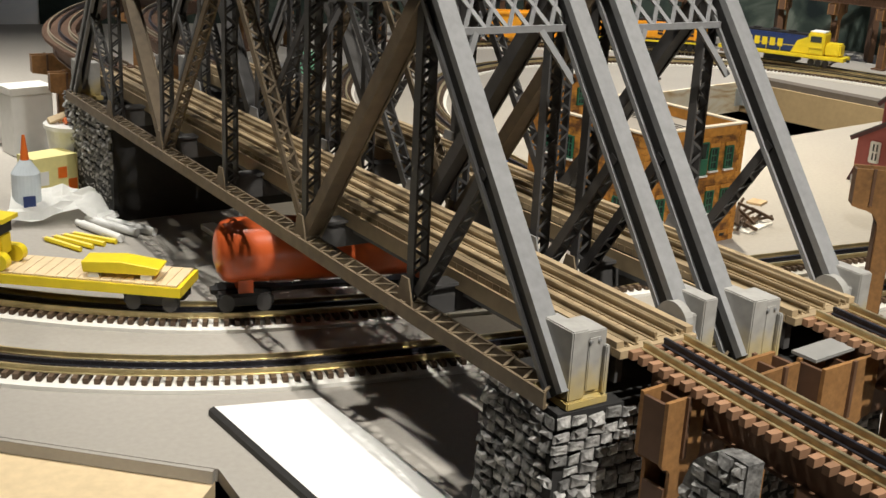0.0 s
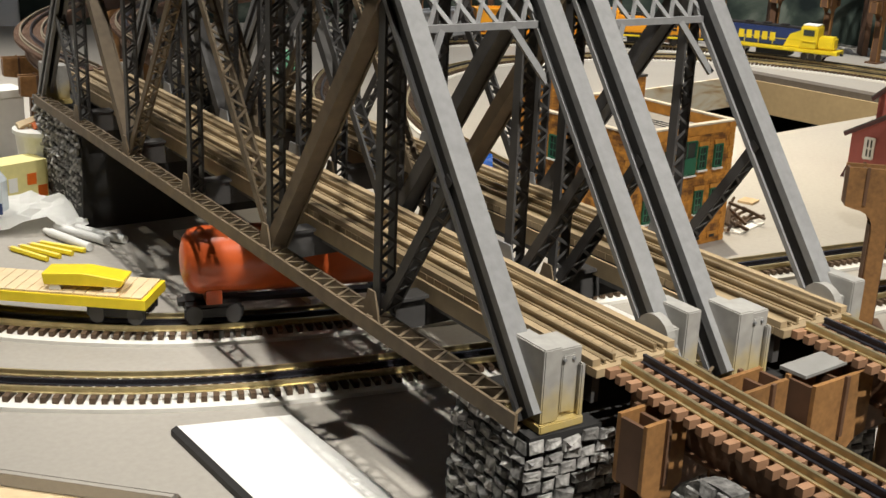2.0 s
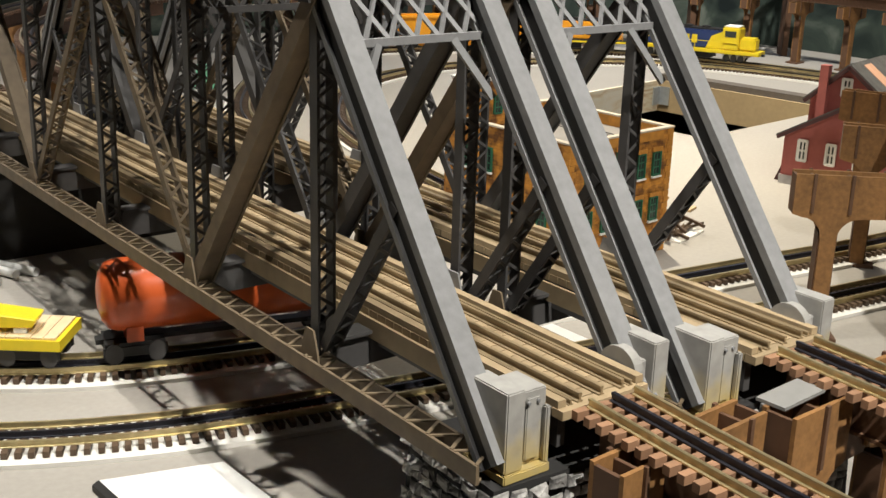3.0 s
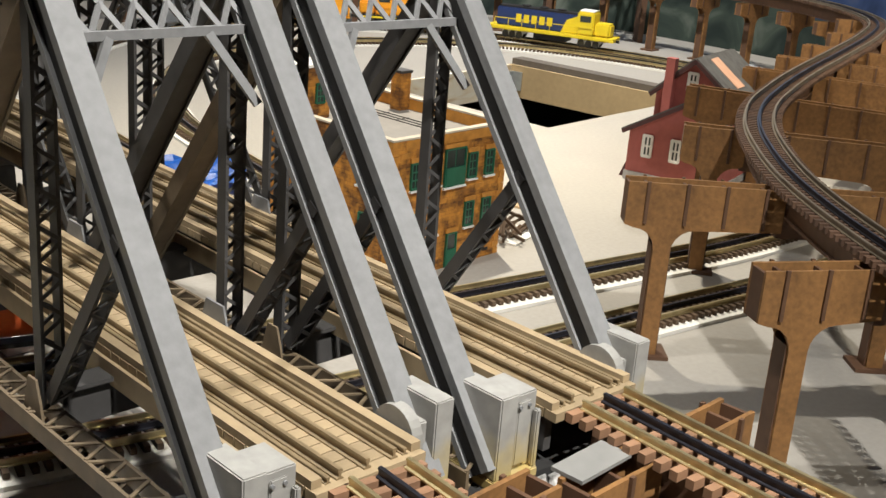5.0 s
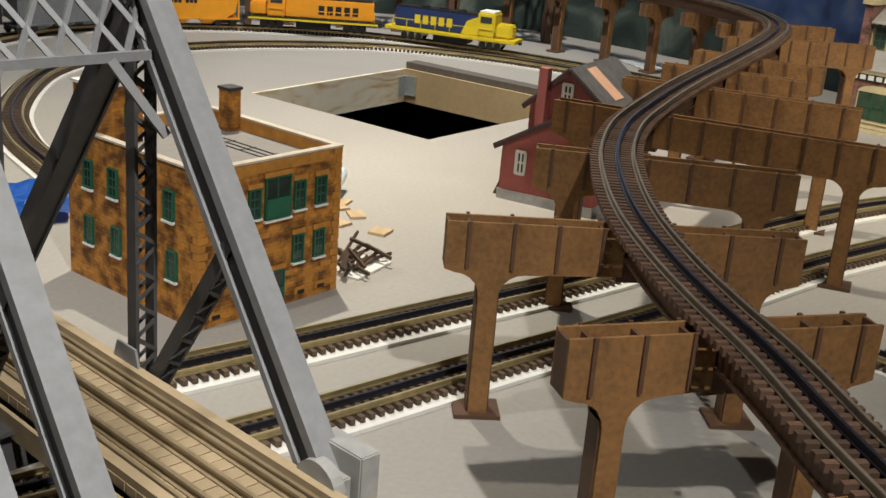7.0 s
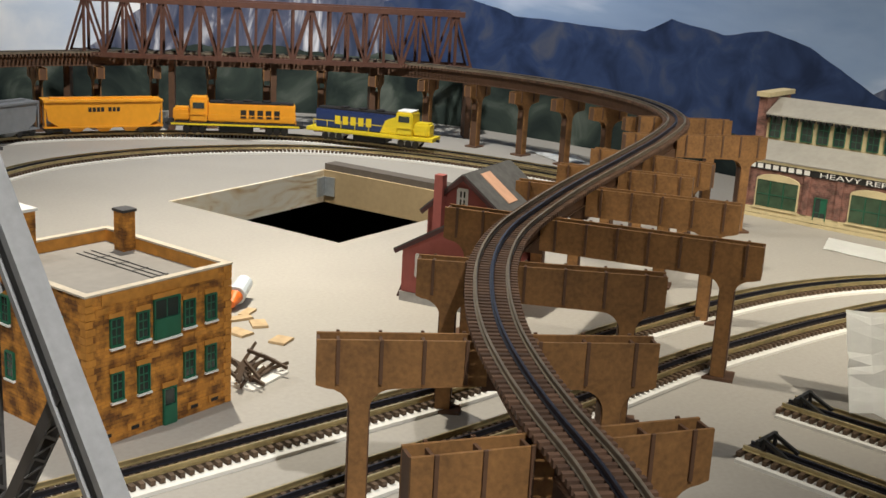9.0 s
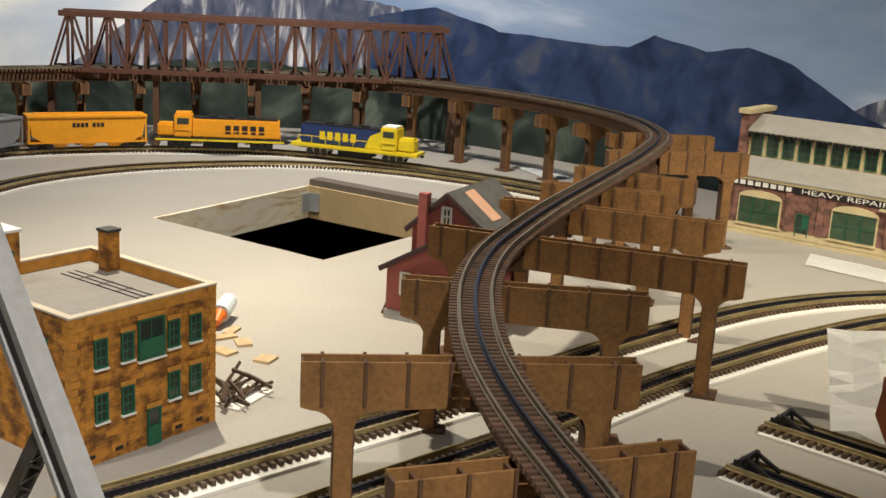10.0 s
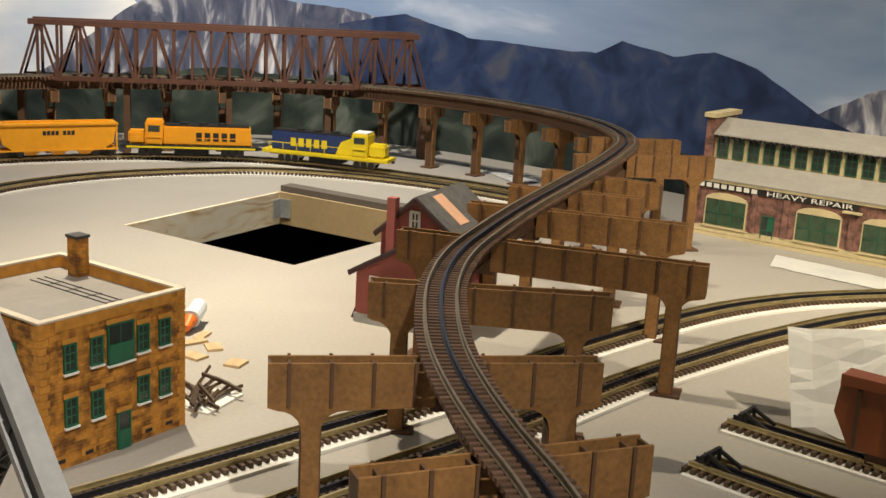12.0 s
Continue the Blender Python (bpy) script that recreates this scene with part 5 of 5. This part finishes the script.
locomotive(LINE_OUT, end - 0.735, 0.355, AMBER, AMBER, -1, "amber and black diesel locomotive coupled behind the lead engine", BLACK)
hopper(LINE_OUT, end - 1.06, 0.30, AMBER, "bright orange covered hopper car on the loop track", 7)
hopper(LINE_OUT, end - 1.385, 0.30, CARGREY, "grey covered hopper car on the loop track", 0)


# cars under the bridge
LINE_G1 = path_points([(-0.62, 1.06, G), (-0.42, 0.84, G), (-0.256, 0.70, G), (-0.154, 0.625, G), (-0.046, 0.572, G), (0.1, 0.54, G), (0.3, 0.512, G), (0.52, 0.494, G)], 0.01)
mid = min(range(len(LINE_G1)), key=lambda i: abs(LINE_G1[i].x + 0.055)) / 100


def tank_car(line, s0, length):
    e = stand("tank_car", "glossy orange-red tank car standing under the bridge", "freight car", line, s0, length, "freight train under the bridge")
    h = length / 2
    bm = B()
    n = 28
    rings = []
    for x, r in ((-h + 0.004, 0.010), (-h + 0.007, 0.020), (-h + 0.013, 0.0265), (-h + 0.022, 0.029), (h - 0.022, 0.029), (h - 0.013, 0.0265), (h - 0.007, 0.020), (h - 0.004, 0.010)):
        rings.append([bm.verts.new((x, r * math.cos(k * math.tau / n), 0.052 + r * math.sin(k * math.tau / n))) for k in range(n)])
    for a, b in zip(rings, rings[1:]):
        for k in range(n):
            bm.faces.new((a[k], b[k], b[(k + 1) % n], a[(k + 1) % n])).smooth = True
    bm.faces.new(rings[0])
    bm.faces.new(rings[-1][::-1])
    bmesh.ops.recalc_face_normals(bm, faces=bm.faces[:])
    part("tank", bm, TANKRED, e)
    part("dome", cyl(B(), (0, 0, 0.078), (0, 0, 0.09), 0.012, n=20), TANKRED, e)
    part("walkway", box(B(), -0.04, 0.04, -0.012, 0.012, 0.0815, 0.083), BLACK, e)
    for x in (-h + 0.035, h - 0.035):
        part("saddle", box(B(), x - 0.008, x + 0.008, -0.02, 0.02, 0.018, 0.03), TANKRED, e)
    part("sill", box(B(), -h, h, -0.006, 0.006, 0.014, 0.0178), BLACK, e)
    truck(e, -h + 0.035, BLACK)
    truck(e, h - 0.035, BLACK)


def flat_car(line, s0, length):
    e = stand("flat_car", "bright yellow flat car with a plank deck", "freight car", line, s0, length, "freight train under the bridge")
    h = length / 2
    part("side_sill", box(B(), -h, h, -0.028, 0.028, 0.0175, 0.026), YELLOW, e)
    for i in range(24):
        x = -h + 0.004 + i * (length - 0.008) / 24
        part("plank", box(B(), x + 0.0004, x + (length - 0.008) / 24 - 0.0004, -0.026, 0.026, 0.0262, 0.0278), PINE, e)
    truck(e, -h + 0.035, BLACK)
    truck(e, h - 0.035, BLACK)
    return e


tank_car(LINE_G1, mid, 0.27)
flat_car(LINE_G1, mid - 0.315, 0.295)


def crawler(line, s, label):
    p, d = on_line(line, s)
    e = thing("toy_bulldozer", label, "toy vehicle", (p.x, p.y, RT - G + p.z + 0.0278 * 1.22), math.degrees(math.atan2(d.y, d.x)), "machines on the flat car")
    for y in (-0.017, 0.017):
        bm = cyl(B(), (-0.022, y - 0.005, 0.0095), (-0.022, y + 0.005, 0.0095), 0.0095)
        cyl(bm, (0.022, y - 0.005, 0.0095), (0.022, y + 0.005, 0.0095), 0.0095)
        box(bm, -0.022, 0.022, y - 0.005, y + 0.005, 0.0, 0.019)
        part("crawler_belt", bm, YELLOW, e)
    bm = box(B(), -0.028, 0.02, -0.011, 0.011, 0.012, 0.036)
    bmesh.ops.bevel(bm, geom=bm.edges[:], offset=0.002, segments=2, affect="EDGES")
    part("engine_hood", bm, YELLOW, e)
    part("cab_post", box(B(), 0.002, 0.02, -0.012, 0.012, 0.036, 0.05), BLACK, e)
    part("cab_roof", box(B(), -0.004, 0.026, -0.016, 0.016, 0.0502, 0.055), YELLOW, e)
    part("blade", plate(B(), [(-0.022, 0.002), (0.022, 0.002), (0.024, 0.012), (0.022, 0.028), (-0.022, 0.028), (-0.024, 0.012)], 0.003, Matrix.Translation((-0.043, 0, 0)) @ Matrix.Rotation(math.pi / 2, 4, "Z")), YELLOW, e)
    for y in (-0.02, 0.02):
        part("push_arm", bar(B(), (-0.043, y * 0.7, 0.008), (0.0, y * 1.14, 0.01), 0.003, 0.004), YELLOW, e)


crawler(LINE_G1, mid - 0.235, "yellow model bulldozer riding on the flat car")
ld = thing("blade_box", "loose yellow machine bucket riding on the flat car", "machine part", (0, 0, 0))
p, d = on_line(LINE_G1, mid - 0.085)
ld.matrix_world = pose(p.x, p.y, RT - G + p.z + 0.0278 * 1.22, 0, 0, math.degrees(math.atan2(d.y, d.x)))
bm = plate(B(), [(-0.04, 0.006), (0.038, 0.006), (0.042, 0.014), (0.0, 0.02), (-0.042, 0.018)], 0.03)
bmesh.ops.bevel(bm, geom=bm.edges[:], offset=0.001, segments=1, affect="EDGES")
part("bucket", bm, YELLOW, ld)
for x in (-0.03, 0.026):
    part("chock", box(B(), x - 0.006, x + 0.006, -0.012, 0.012, 0.0, 0.0058), WHITE, ld, "white chock")

# ---------------------------------------------------------------- bumpers, papers and scraps on the table
for (xa, ya), (xb, yb) in SPURS:
    e = thing("track_bumper", "black wooden bumper at the end of the siding", "bumper", (xa, ya - 0.03, G + 0.0055), math.degrees(math.atan2(yb - ya, xb - xa)) + 90, "bumpers")
    e.scale = (0.8, 0.7, 0.62)
    for s in (-1, 1):
        part("leg", bar(B(), (s * 0.015, -0.03, 0.006), (s * 0.015, 0.01, 0.026), 0.005, 0.006), BLACK, e)
        part("upright", box(B(), s * 0.015 - 0.0025, s * 0.015 + 0.0025, 0.009, 0.014, 0.006, 0.03), BLACK, e)
    part("beam", box(B(), -0.026, 0.026, 0.0142, 0.021, 0.018, 0.028), BLACK, e)

PAPER = material("crumpled_white_paper", (0.90, 0.90, 0.87), 0.75, dark=0.9, scale=8, amount=0.3, bump=0.1)


def sheet(name, label, corners, crumple, thick=0.0012, mat=None):
    """A sheet of paper over four corners, folded a little."""
    e = thing(name, label, "paper")
    a, b, c, d = [Vector(p) for p in corners]
    bm = B()
    k = 10
    g = []
    for i in range(k + 1):
        r = []
        for j in range(k + 1):
            p = a.lerp(b, i / k).lerp(d.lerp(c, i / k), j / k)
            n = abs(noise.noise(p * 14)) * 1.5 - 0.4 + 0.35 * abs(noise.noise(p * 31))
            r.append(bm.verts.new(p + Vector((n * 0.3, n * 0.3, abs(n))) * crumple))
        g.append(r)
    for i in range(k):
        for j in range(k):
            bm.faces.new((g[i][j], g[i + 1][j], g[i + 1][j + 1], g[i][j + 1]))
    ret = bmesh.ops.solidify(bm, geom=bm.faces[:], thickness=thick)
    part("sheet", bm, mat or PAPER, e)
    return e


sheet("paper_sheet", "white paper sheet lying on the table by the far bents", [(2.30, 1.43, 0.002), (2.37, 1.40, 0.002), (2.44, 1.50, 0.002), (2.36, 1.58, 0.002)], 0.003)
sheet("paper_sheet", "white paper sheet lying in front of the repair shop", [(2.05, 0.56, 0.002), (2.06, 0.32, 0.002), (2.16, 0.32, 0.002), (2.15, 0.60, 0.002)], 0.003)
tent = sheet("crumpled_paper", "tall crumpled white paper standing over the siding", [(1.252, 0.108, 0.011), (1.322, -0.16, 0.011), (1.415, -0.12, 0.15), (1.325, 0.165, 0.115)], 0.030)
hb = thing("hopper_end", "red-brown car end propped before the paper", "car body", (1.240, -0.020, 0.050), -83)
hb.scale = (1.35, 1.35, 1.35)
part("panel", plate(B(), [(-0.05, 0.012), (-0.034, -0.018), (0.05, -0.018), (0.05, 0.045), (-0.046, 0.047)], 0.02), material("red_brown_car_paint", (0.30, 0.085, 0.028), 0.4, dark=0.8, scale=20), hb)
for x in (-0.03, 0.0, 0.028):
    part("rib", box(B(), x - 0.0015, x + 0.0015, -0.012, -0.0101, -0.016, 0.036), HARDDARK, hb)
part("top_rail", box(B(), -0.047, 0.05, -0.0125, -0.0101, 0.0375, 0.047), hb.children[0].data.materials[0], hb)
part("prop", box(B(), -0.02, 0.02, -0.008, 0.008, -0.0300, -0.01), HARDDARK, hb)

SCRAP = material("light_wood_scrap", (0.50, 0.36, 0.20), 0.7, dark=0.7, scale=30)
for i, (x, y, turn, a, b) in enumerate(((0.889, 0.741, 25, 0.030, 0.024), (0.895, 0.850, -10, 0.042, 0.016), (0.922, 0.866, 30, 0.036, 0.014), (0.905, 0.815, 65, 0.032, 0.022), (0.862, 0.800, 10, 0.024, 0.034))):
    e = thing("wood_scrap", "small flat offcut of light wood on the table", "wood scrap", (x, y, 0), turn, "wood scraps")
    part("offcut", plate(B(), [(-a / 2, 0.0005), (a / 2, 0.0005), (a / 2 - 0.002, 0.004), (-a / 2 + 0.001, 0.0036)], b), SCRAP, e)
pile = thing("timber_pile", "heap of dark bridge timbers and rails beside the factory", "timber pile", (0.772, 0.650, 0), 20)
pile.scale = (0.85, 0.85, 1.0)
part("tray", box(B(), -0.035, 0.055, -0.032, 0.03, 0.0, 0.003), ROADBED, pile, "white foam tray")
rnd = random.Random(4)
for i in range(22):
    x, y = rnd.uniform(-0.03, 0.05), rnd.uniform(-0.022, 0.03)
    t = rnd.uniform(-0.5, 0.5) + (1.4 if i % 3 == 0 else 0)
    h = 0.006 + rnd.uniform(0, 0.022)
    dx, dy = 0.022 * math.cos(t), 0.022 * math.sin(t)
    part("timber", bar(B(), (x - dx, y - dy, h * 0.6), (x + dx, y + dy, h), 0.004, 0.004), DARKTIE, pile)
fl = thing("glue_bottle", "small clear plastic bottle with an orange cap lying behind the factory", "bottle", (0.925, 0.90, 0.0145), 40)
fl.scale = (0.8, 0.8, 0.8)
CLEAR = material("milky_plastic", (0.62, 0.68, 0.72), 0.25, dark=0.85, scale=20, bump=0.02)
part("body", cyl(B(), (0, 0, 0.004), (0.06, 0, 0.012), 0.018, 0.016), CLEAR, fl)
part("cap", cyl(B(), (-0.03, 0, -0.004), (-0.001, 0, 0.003), 0.007, 0.014), material("orange_plastic", (0.8, 0.18, 0.02), 0.4), fl, "orange cap")

# pale strips lying under the bridges
for x, y, t, w, n in ((0.104, 0.745, -86.5, 0.028, 0.30), (0.056, 0.716, -84, 0.022, 0.165), (0.046, 0.866, -84, 0.020, 0.06), (0.160, 0.675, -88, 0.028, 0.17), (0.158, 0.425, -82, 0.016, 0.045), (0.394, 0.42, -84, 0.022, 0.06)):
    e = thing("pale_board", "long pale strip lying on the table under the bridge", "board", (x, y, 0), t, "boards under the bridges")
    bm = box(B(), -n / 2, n / 2, -w / 2, w / 2, 0.0003, 0.0085)
    bmesh.ops.bevel(bm, geom=bm.edges[:], offset=0.0008, segments=1, affect="EDGES")
    part("strip", bm, WHITE, e)

# blue cloth behind the bridge
sheet("blue_cloth", "crumpled bright blue plastic sheet on the table", [(0.42, 0.98, 0.004), (0.56, 0.96, 0.004), (0.62, 1.06, 0.02), (0.46, 1.08, 0.03)], 0.03, mat=material("blue_plastic", (0.03, 0.16, 0.62), 0.4, dark=0.7, scale=20))

# ---------------------------------------------------------------- work things left of the bridge
TRANSLUCENT = material("white_plastic", (0.75, 0.75, 0.72), 0.35, dark=0.88, scale=15, bump=0.03)
ORANGEPL = material("orange_plastic_lid", (0.75, 0.16, 0.02), 0.4, dark=0.8)
bk = thing("plastic_bucket", "white plastic tub filled with orange and brown odds", "tub", (-0.065, 1.19, 0))
part("tub", cyl(B(), (0, 0, 0), (0, 0, 0.085), 0.034, 0.043, 28), TRANSLUCENT, bk)
part("rim", cyl(B(), (0, 0, 0.0852), (0, 0, 0.091), 0.046, 0.046, 28), TRANSLUCENT, bk)
rnd = random.Random(9)
for i in range(9):
    a, r = rnd.uniform(0, 6.28), rnd.uniform(0, 0.026)
    x, y = r * math.cos(a), r * math.sin(a)
    part("odd_piece", bar(B(), (x - 0.015, y, 0.095), (x + 0.015, y + 0.008, 0.098 + rnd.uniform(0, 0.008)), 0.009, 0.008), ORANGEPL if i % 3 else PINE, bk)
bt = thing("squeeze_bottle", "clear squeeze bottle with an orange nozzle", "bottle", (-0.165, 1.035, 0))
part("body", cyl(B(), (0, 0, 0), (0, 0, 0.06), 0.019, 0.019, 24), CLEAR, bt)
part("shoulder", cyl(B(), (0, 0, 0.0602), (0, 0, 0.078), 0.019, 0.007, 24), CLEAR, bt)
part("nozzle", cyl(B(), (0, 0, 0.0782), (0, 0, 0.112), 0.006, 0.002, 16), ORANGEPL, bt, "orange nozzle")
part("label_patch", box(B(), -0.008, 0.008, -0.0205, -0.019, 0.016, 0.032), BLUE, bt, "blue label patch")
PALEYELLOW = material("pale_yellow_card", (0.78, 0.70, 0.30), 0.6, dark=0.85)
yb = thing("yellow_carton", "pale yellow carton with orange squares", "carton", (-0.118, 1.135, 0), 20)
part("carton", box(B(), -0.035, 0.035, -0.022, 0.022, 0, 0.06), PALEYELLOW, yb)
for x, z in ((0.01, 0.035), (0.026, 0.016)):
    part("orange_square", box(B(), x - 0.007, x + 0.007, -0.0228, -0.0221, z - 0.008, z + 0.008), ORANGEPL, yb)
part("side_square", box(B(), -0.025, -0.012, -0.0227, -0.0221, 0.02, 0.04), WHITE, yb)
sheet("white_cloth", "crumpled white tissue heaped on the table", [(-0.20, 0.98, 0.006), (-0.06, 0.95, 0.006), (-0.05, 1.05, 0.02), (-0.18, 1.07, 0.03)], 0.03)
for i, (x, y, t) in enumerate(((-0.075, 0.93, 118), (-0.055, 0.925, 122), (-0.095, 0.915, 112))):
    e = thing("white_tube", "white capped tube lying on the table", "tube", (x, y, 0.006), t, "tubes")
    part("tube", cyl(B(), (-0.045, 0, 0), (0.04, 0, 0), 0.0055), TRANSLUCENT, e)
    part("cap", cyl(B(), (0.0402, 0, 0), (0.052, 0, 0), 0.004), WHITE, e)
for i in range(4):
    e = thing("yellow_pencil", "yellow pencil lying on the table", "pencil", (-0.15 + i * 0.014, 0.885 + i * 0.004, 0.0036), 118 + i * 4, "pencils")
    part("shaft", cyl(B(), (-0.035, 0, 0), (0.03, 0, 0), 0.0035, n=6), YELLOW, e)
    part("tip", cyl(B(), (0.0301, 0, 0), (0.038, 0, 0), 0.0034, 0.0006, 6), PINE, e)
# pale boxes stored along the far left of the table
for x, y, t, w, d, h in ((-0.16, 1.52, 8, 0.16, 0.10, 0.05), (-0.20, 1.75, -4, 0.2, 0.12, 0.075), (-0.26, 2.1, 3, 0.3, 0.14, 0.06), (-0.10, 1.40, 14, 0.07, 0.05, 0.10)):
    e = thing("white_box", "plain white storage box at the back of the table", "box", (x, y, 0), t, "boxes")
    bm = box(B(), -w / 2, w / 2, -d / 2, d / 2, 0, h)
    bmesh.ops.bevel(bm, geom=bm.edges[:], offset=0.002, segments=1, affect="EDGES")
    part("carton", bm, WHITE, e)
    part("lid", box(B(), -w / 2 - 0.002, w / 2 + 0.002, -d / 2 - 0.002, d / 2 + 0.002, h + 0.0003, h + 0.012), ROADBED, e)
# striped can beyond the bridges
sc = thing("striped_can", "white can with green top and red foot standing beyond the bridges", "can", (0.40, 1.42, 0))
part("middle", cyl(B(), (0, 0, 0.045), (0, 0, 0.11), 0.019, 0.019, 24), WHITE, sc)
part("foot", cyl(B(), (0, 0, 0), (0, 0, 0.0449), 0.019, 0.019, 24), material("red_paint", (0.7, 0.05, 0.03), 0.4), sc, "red foot")
part("top", cyl(B(), (0, 0, 0.1101), (0, 0, 0.15), 0.019, 0.012, 24), material("mint_green_paint", (0.25, 0.7, 0.45), 0.4), sc, "mint green top")

# ---------------------------------------------------------------- stones of the piers, then ties of every track
count, rest = {}, {}
for parent, me, m in STONES[::-1]:
    count[parent] = count.get(parent, 0) + 1
    if count[parent] > 300:
        bm = rest.setdefault(parent, B())
        first = len(bm.verts)
        bm.from_mesh(me)
        bm.verts.ensure_lookup_table()
        for v in bm.verts[first:]:
            v.co = m @ v.co
        continue
    ob = new("stone", me)
    ob.parent = parent
    ob.matrix_basis = m
for parent, bm in rest.items():
    tagged(part("lower_stone", bm, STONE, parent), kind="stuff")
lay_ties()
